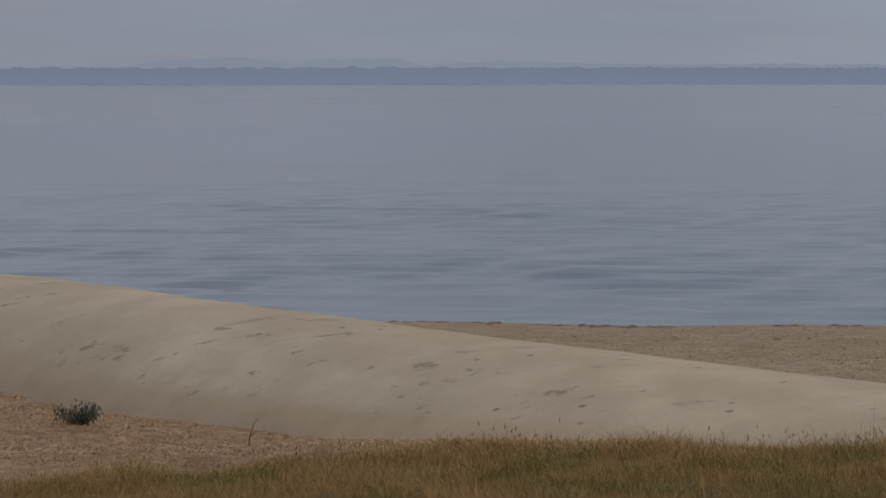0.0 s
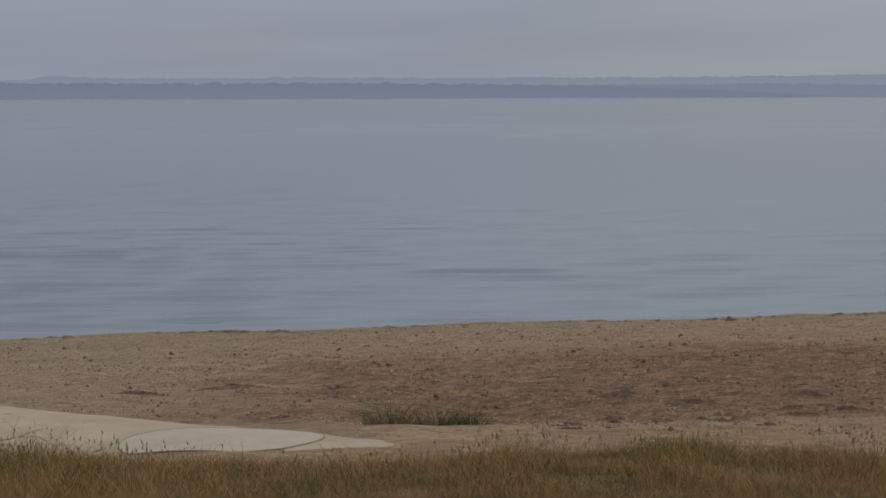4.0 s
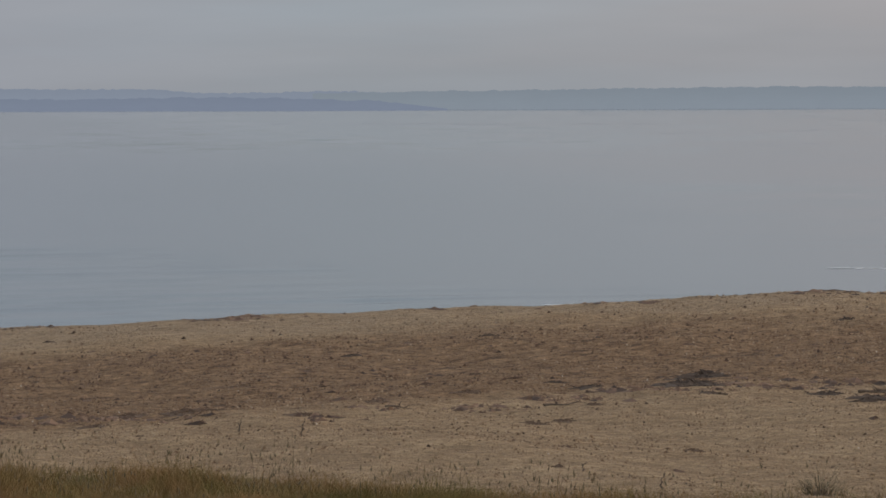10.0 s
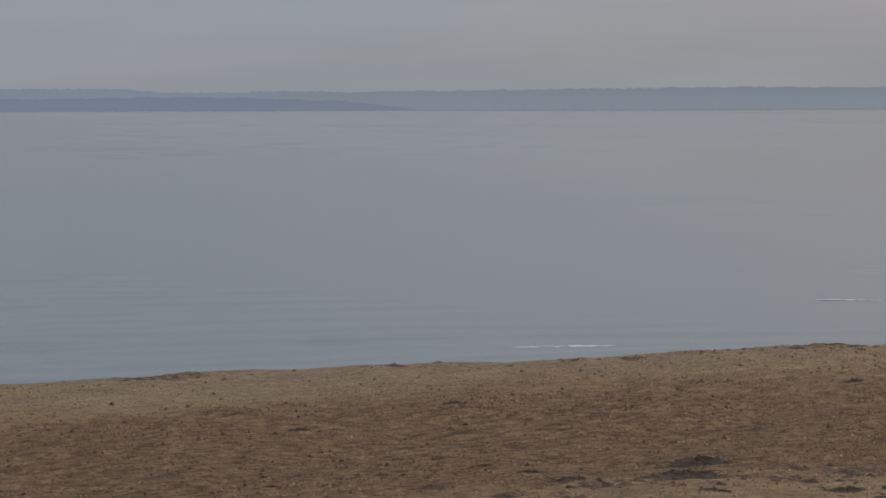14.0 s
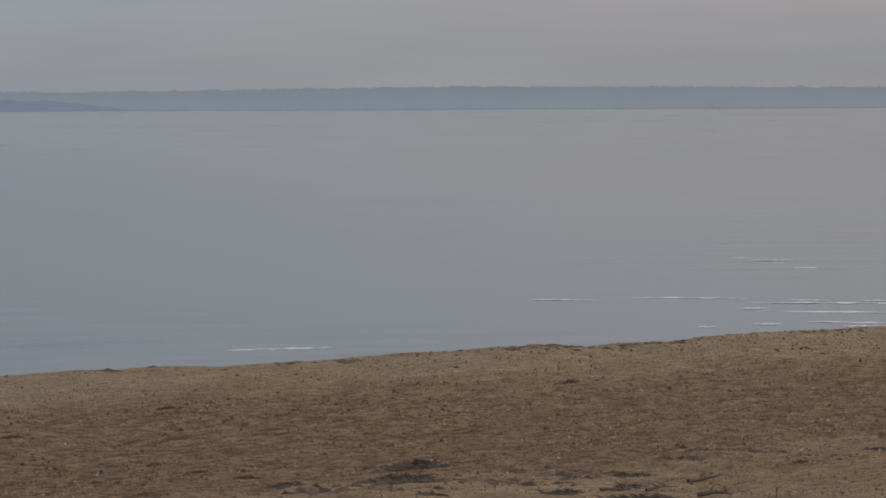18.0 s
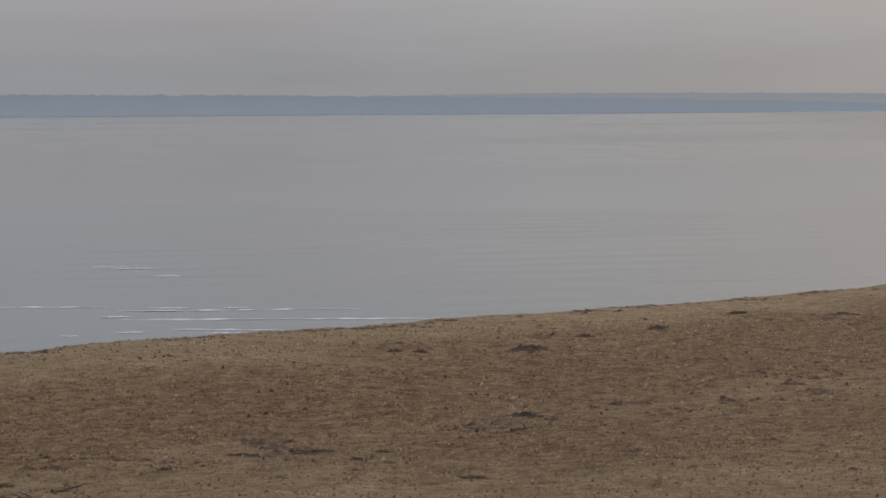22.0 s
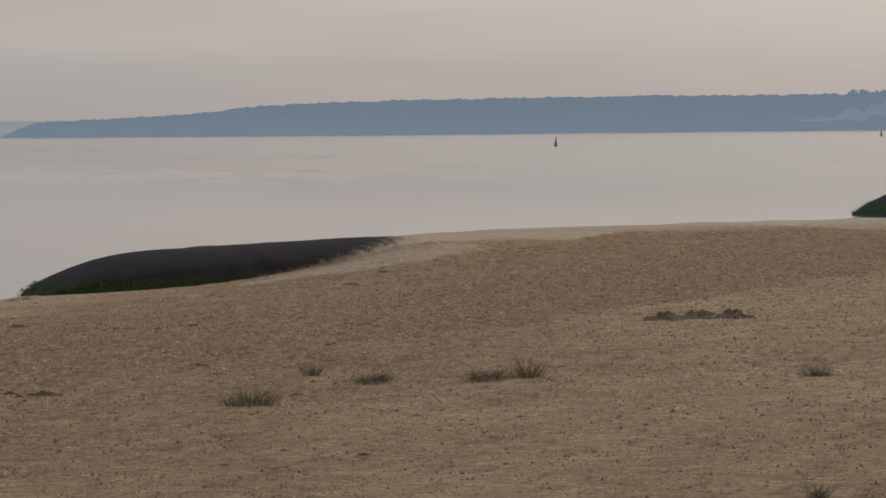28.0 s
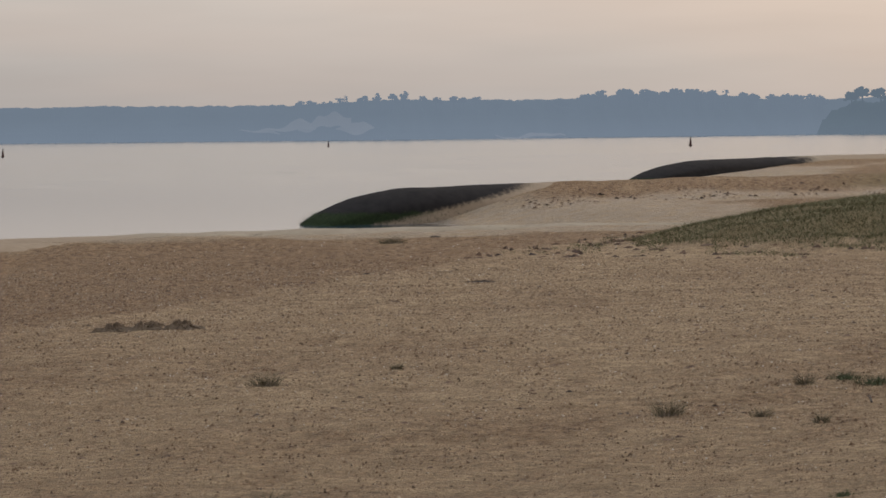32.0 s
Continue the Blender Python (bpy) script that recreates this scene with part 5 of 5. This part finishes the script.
# ---- the far shores, kilometres of hazy air painted into their materials as glow ----
def far_point(bearing, distance):
    b = radians(bearing)
    return 4.3 + math.sin(b) * distance, 7.0 + math.cos(b) * distance


def far_ridge(name, label, distance, profile, seed, material, rough=1.0, crown=11.0, recede=0.0):
    """Wooded land along a far shore: heights in metres at bearings in degrees, with an uneven canopy."""
    bs, hs = [p[0] for p in profile], [p[1] for p in profile]
    n = int((bs[-1] - bs[0]) * distance * math.pi / 180 / 3.2)
    b = np.linspace(bs[0], bs[-1], n)
    base = np.interp(b, bs, hs) * (1 + recede * np.clip((b - 72.0) / 9.0, 0, 1.2) / distance)
    arc = np.radians(b) * distance
    big, mid, small = Waves(seed, crown * 3.4, 9), Waves(seed + 1, crown, 12), Waves(seed + 2, crown * 0.45, 12)
    rows = []
    for j, (back, frac) in enumerate(((0, 0.0), (4, 0.25), (14, 0.5), (30, 0.74), (50, 0.92), (66, 1.0), (90, 0.95), (150, 0.0))):
        lump = rough * (1.1 * big(arc, arc * 0 + back) + 0.9 * mid(arc, arc * 0 + back * 1.7) + 0.55 * small(arc, arc * 0 + back * 2.3))
        z = base * frac + lump * np.clip(base / 14, 0, 1) * (0.25 + 0.75 * frac) * (1 if 0 < j < 7 else 0)
        z = np.where(base < 0.6, base * frac, np.maximum(z, 0)) - (1.0 if j in (0, 7) else 0.0)
        d = distance + recede * np.clip((b - 72.0) / 9.0, 0, 1.2) + back + 6 * big(arc + 900, arc * 0) * (1 if j else 0.3)
        rows.append(np.stack([4.3 + np.sin(np.radians(b)) * d, 7.0 + np.cos(np.radians(b)) * d, z], -1))
    V = np.stack(rows, 1)
    ob = link_mesh(name, V.reshape(-1, 3), grid_faces(n, len(rows)), material, False)
    return tagged(ob, label, "far woods", kind="stuff")


# Haze painted as emission: each colour below is the glow, then the land's own.
FAR_PALE = haze_glow_material("haze_glow_pale_woods", (0.194, 0.228, 0.302), (0.05, 0.07, 0.05), 0.92)
FAR_LEFT = haze_glow_material("haze_glow_woods", (0.178, 0.210, 0.291), (0.05, 0.07, 0.05), 0.9)
FAR_FAINT = haze_glow_material("haze_glow_hills", (0.232, 0.268, 0.338), (0.06, 0.08, 0.06), 0.95)
FAR_MID = haze_glow_material("haze_glow_low_shore", (0.232, 0.269, 0.316), (0.06, 0.08, 0.06), 0.92)
FAR_DIM = haze_glow_material("haze_glow_dim_shore", (0.276, 0.290, 0.318), (0.06, 0.08, 0.06), 0.94)
FAR_HEAD = haze_glow_material("haze_glow_headland", (0.172, 0.216, 0.278), (0.04, 0.06, 0.04), 0.88)
FAR_NEAR = haze_glow_material("thin_haze_glow_pines", (0.145, 0.187, 0.238), (0.03, 0.05, 0.03), 0.82)
FAR_SAND = haze_glow_material("haze_glow_dune_sand", (0.186, 0.223, 0.279), (0.34, 0.29, 0.23), 0.95)

far_ridge("far_woods", "low wooded shore across the bay in painted blue-grey haze", 3200.0, [(-12, 15), (-6, 15.5), (2, 15.5), (8, 14.5), (14, 14), (17, 13), (19.0, 10.5), (21.5, 5), (23.0, 0)], 61, FAR_LEFT, 0.75, 8.0)
far_ridge("far_low_woods", "paler low wooded shore across the bay in thick painted haze", 3300.0, [(14, 4), (18, 12), (22, 13), (24, 11), (27, 13), (29.6, 9), (30.8, 1)], 87, FAR_PALE, 0.5)
far_ridge("far_hills", "faint hills in painted haze behind the far shore", 3900.0, [(-12, 18), (-5.4, 19), (-4.9, 26), (-3.4, 30), (-2.6, 21), (-2.2, 28), (-0.9, 28), (-0.4, 20), (1.0, 26), (2.0, 22), (9, 20), (9.5, 25), (11, 22), (17, 22), (21, 22), (22.5, 24), (23.5, 25), (25.8, 23), (26.8, 19), (29, 21), (31, 18)], 64, FAR_FAINT, 0.6)
far_ridge("far_low_shore", "low wooded shore in painted haze across open water", 3700.0, [(28.5, 18), (32, 21), (36, 24), (40, 23), (44, 21), (47, 18), (50, 15), (53, 11), (56, 5), (58, 0)], 67, FAR_MID, 0.5, 14.0)
far_ridge("far_dim_shore", "dim low shore almost lost in painted evening haze", 4300.0, [(43, 14), (46, 22), (49, 24), (53, 22), (56, 19), (60, 14)], 70, FAR_DIM, 0.4, 18.0)
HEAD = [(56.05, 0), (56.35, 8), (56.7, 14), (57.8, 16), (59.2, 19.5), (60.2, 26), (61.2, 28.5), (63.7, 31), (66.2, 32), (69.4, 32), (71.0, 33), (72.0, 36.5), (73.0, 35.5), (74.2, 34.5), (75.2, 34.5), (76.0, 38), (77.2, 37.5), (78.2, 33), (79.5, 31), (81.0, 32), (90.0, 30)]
far_ridge("headland_woods", "pine-covered headland in painted blue-grey haze beyond the channel", 3000.0, HEAD, 73, FAR_HEAD, 0.55, 9.0, 1200.0)
far_ridge("near_point_woods", "pine wood in thinner painted haze on a nearer point of land", 3700.0, [(79.25, 0), (79.35, 16), (79.5, 27), (79.75, 29), (79.95, 37), (80.2, 35), (80.6, 42), (84.0, 46), (90, 44)], 76, FAR_NEAR, 1.5, 13.0)


def dune_scar(b0, b1, foot, crest, seed, label):
    """A bare slope of sand on the headland, a little in front of the woods, with a ragged edge."""
    n, k = 70, 7
    wob, V = Waves(seed, 0.5, 10, 0.7), []
    for i in range(n):
        f = i / (n - 1)
        b = b0 + (b1 - b0) * f
        rag = float(wob(np.array([b]), np.array([0.0]))[0])
        low = foot + 2.2 * float(wob(np.array([b + 9]), np.array([0.0]))[0])
        high = max(low, low + (np.interp(f, [c[0] for c in crest], [c[1] for c in crest]) - foot) * (1 + 0.20 * rag))
        for j in range(k):
            t = j / (k - 1)
            px, py = far_point(b + 0.02 * rag * t, (2985.0 + 30 * t) * (1 + 0.4 * max(0.0, (b - 72.0) / 9.0)))
            V.append((px, py, low + (high - low) * t))
    # the scar's sand carries painted haze as well
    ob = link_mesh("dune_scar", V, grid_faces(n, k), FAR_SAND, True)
    return tagged(ob, label, "sand slope", kind="structure")


SCAR = "bare pale sand slope on the wooded headland"
dune_scar(69.45, 70.15, 7.5, [(0.0, 8.0), (0.4, 10.0), (0.8, 12.5), (1.0, 9.0)], 81, SCAR)
dune_scar(69.95, 70.75, 10.0, [(0.0, 11.5), (0.3, 16.0), (0.7, 20.0), (1.0, 15.0)], 83, SCAR)
dune_scar(70.45, 71.35, 11.0, [(0.0, 13.0), (0.3, 19.0), (0.65, 24.5), (1.0, 20.0)], 84, SCAR)
dune_scar(71.1, 71.75, 8.0, [(0.0, 10.0), (0.4, 20.0), (0.7, 18.0), (1.0, 9.0)], 85, SCAR)
dune_scar(73.8, 75.0, 1.0, [(0.0, 1.5), (0.3, 6.0), (0.8, 7.5), (1.0, 2.0)], 82, "low bare sand bank at the headland's foot")


def pine(bearing, distance, foot, tall, spread, seed, material):
    """A seaside pine: bare leaning trunk, flat crown of clumps with gaps."""
    r = random.Random(seed)
    x, y = far_point(bearing, distance)
    base = new("pine_tree")
    base.matrix_world = pose(x, y, foot, 0, 0, -bearing)
    lean = r.uniform(-0.12, 0.12) * tall
    V, F = stick_run([(0, 0, -4), (lean * 0.2, 0, tall * 0.35), (lean * 0.7, 0, tall * 0.7), (lean, 0, tall * 0.92)], 0.05 * tall, 7)
    me = bpy.data.meshes.new("trunk")
    me.from_pydata(V, [], F)
    me.materials.append(material)
    tr = new("trunk", me)
    tr.parent = base
    bm = bmesh.new()
    for _ in range(22):
        a, q = r.uniform(0, 2 * math.pi), math.sqrt(r.uniform(0, 1))
        c = Vector((lean + spread * 0.42 * q * math.cos(a), spread * 0.42 * q * math.sin(a), tall * (0.80 + r.uniform(-0.10, 0.14) - 0.10 * q)))
        made = bmesh.ops.create_icosphere(bm, subdivisions=1, radius=spread * r.uniform(0.10, 0.19))["verts"]
        for v in made:
            v.co = Vector((v.co.x * r.uniform(0.8, 1.3), v.co.y * r.uniform(0.8, 1.3), v.co.z * r.uniform(0.5, 0.9))) + c
    me = bpy.data.meshes.new("crown")
    bm.to_mesh(me)
    bm.free()
    me.materials.append(material)
    cr = new("crown", me)
    cr.parent = base
    return tagged(base, "umbrella-shaped pine in painted haze on the headland's skyline", "pine tree", "pines on the headland")


PINES = [(70.65, 15, 9), (71.02, 14, 8), (71.18, 17, 8), (71.3, 19, 4), (71.6, 17, 9), (71.85, 18, 7), (72.05, 17, 10), (72.25, 19, 9), (72.6, 15, 8), (72.8, 14, 9), (73.1, 15, 9), (73.5, 14, 9), (74.9, 14, 9), (75.3, 17, 10), (75.65, 20, 12), (76.0, 20, 13), (76.4, 20, 12), (76.85, 20, 13), (77.25, 19, 13), (77.5, 20, 7), (77.75, 21, 8), (78.1, 19, 12), (78.55, 18, 9), (78.95, 18, 11), (79.3, 18, 9)]
pr = random.Random(90)
for _ in range(70):
    b = pr.uniform(70.4, 79.4)
    if pr.random() < (0.9 if 71.2 < b < 73.8 or 75.3 < b < 78.2 else 0.45):
        PINES.append((b, pr.uniform(10, 15), pr.uniform(6, 9.5)))
for _ in range(34):
    PINES.append((pr.uniform(75.2, 79.35), pr.uniform(15, 19.5), pr.uniform(9, 14)))
# pines take the same painted haze glow as the woods behind them
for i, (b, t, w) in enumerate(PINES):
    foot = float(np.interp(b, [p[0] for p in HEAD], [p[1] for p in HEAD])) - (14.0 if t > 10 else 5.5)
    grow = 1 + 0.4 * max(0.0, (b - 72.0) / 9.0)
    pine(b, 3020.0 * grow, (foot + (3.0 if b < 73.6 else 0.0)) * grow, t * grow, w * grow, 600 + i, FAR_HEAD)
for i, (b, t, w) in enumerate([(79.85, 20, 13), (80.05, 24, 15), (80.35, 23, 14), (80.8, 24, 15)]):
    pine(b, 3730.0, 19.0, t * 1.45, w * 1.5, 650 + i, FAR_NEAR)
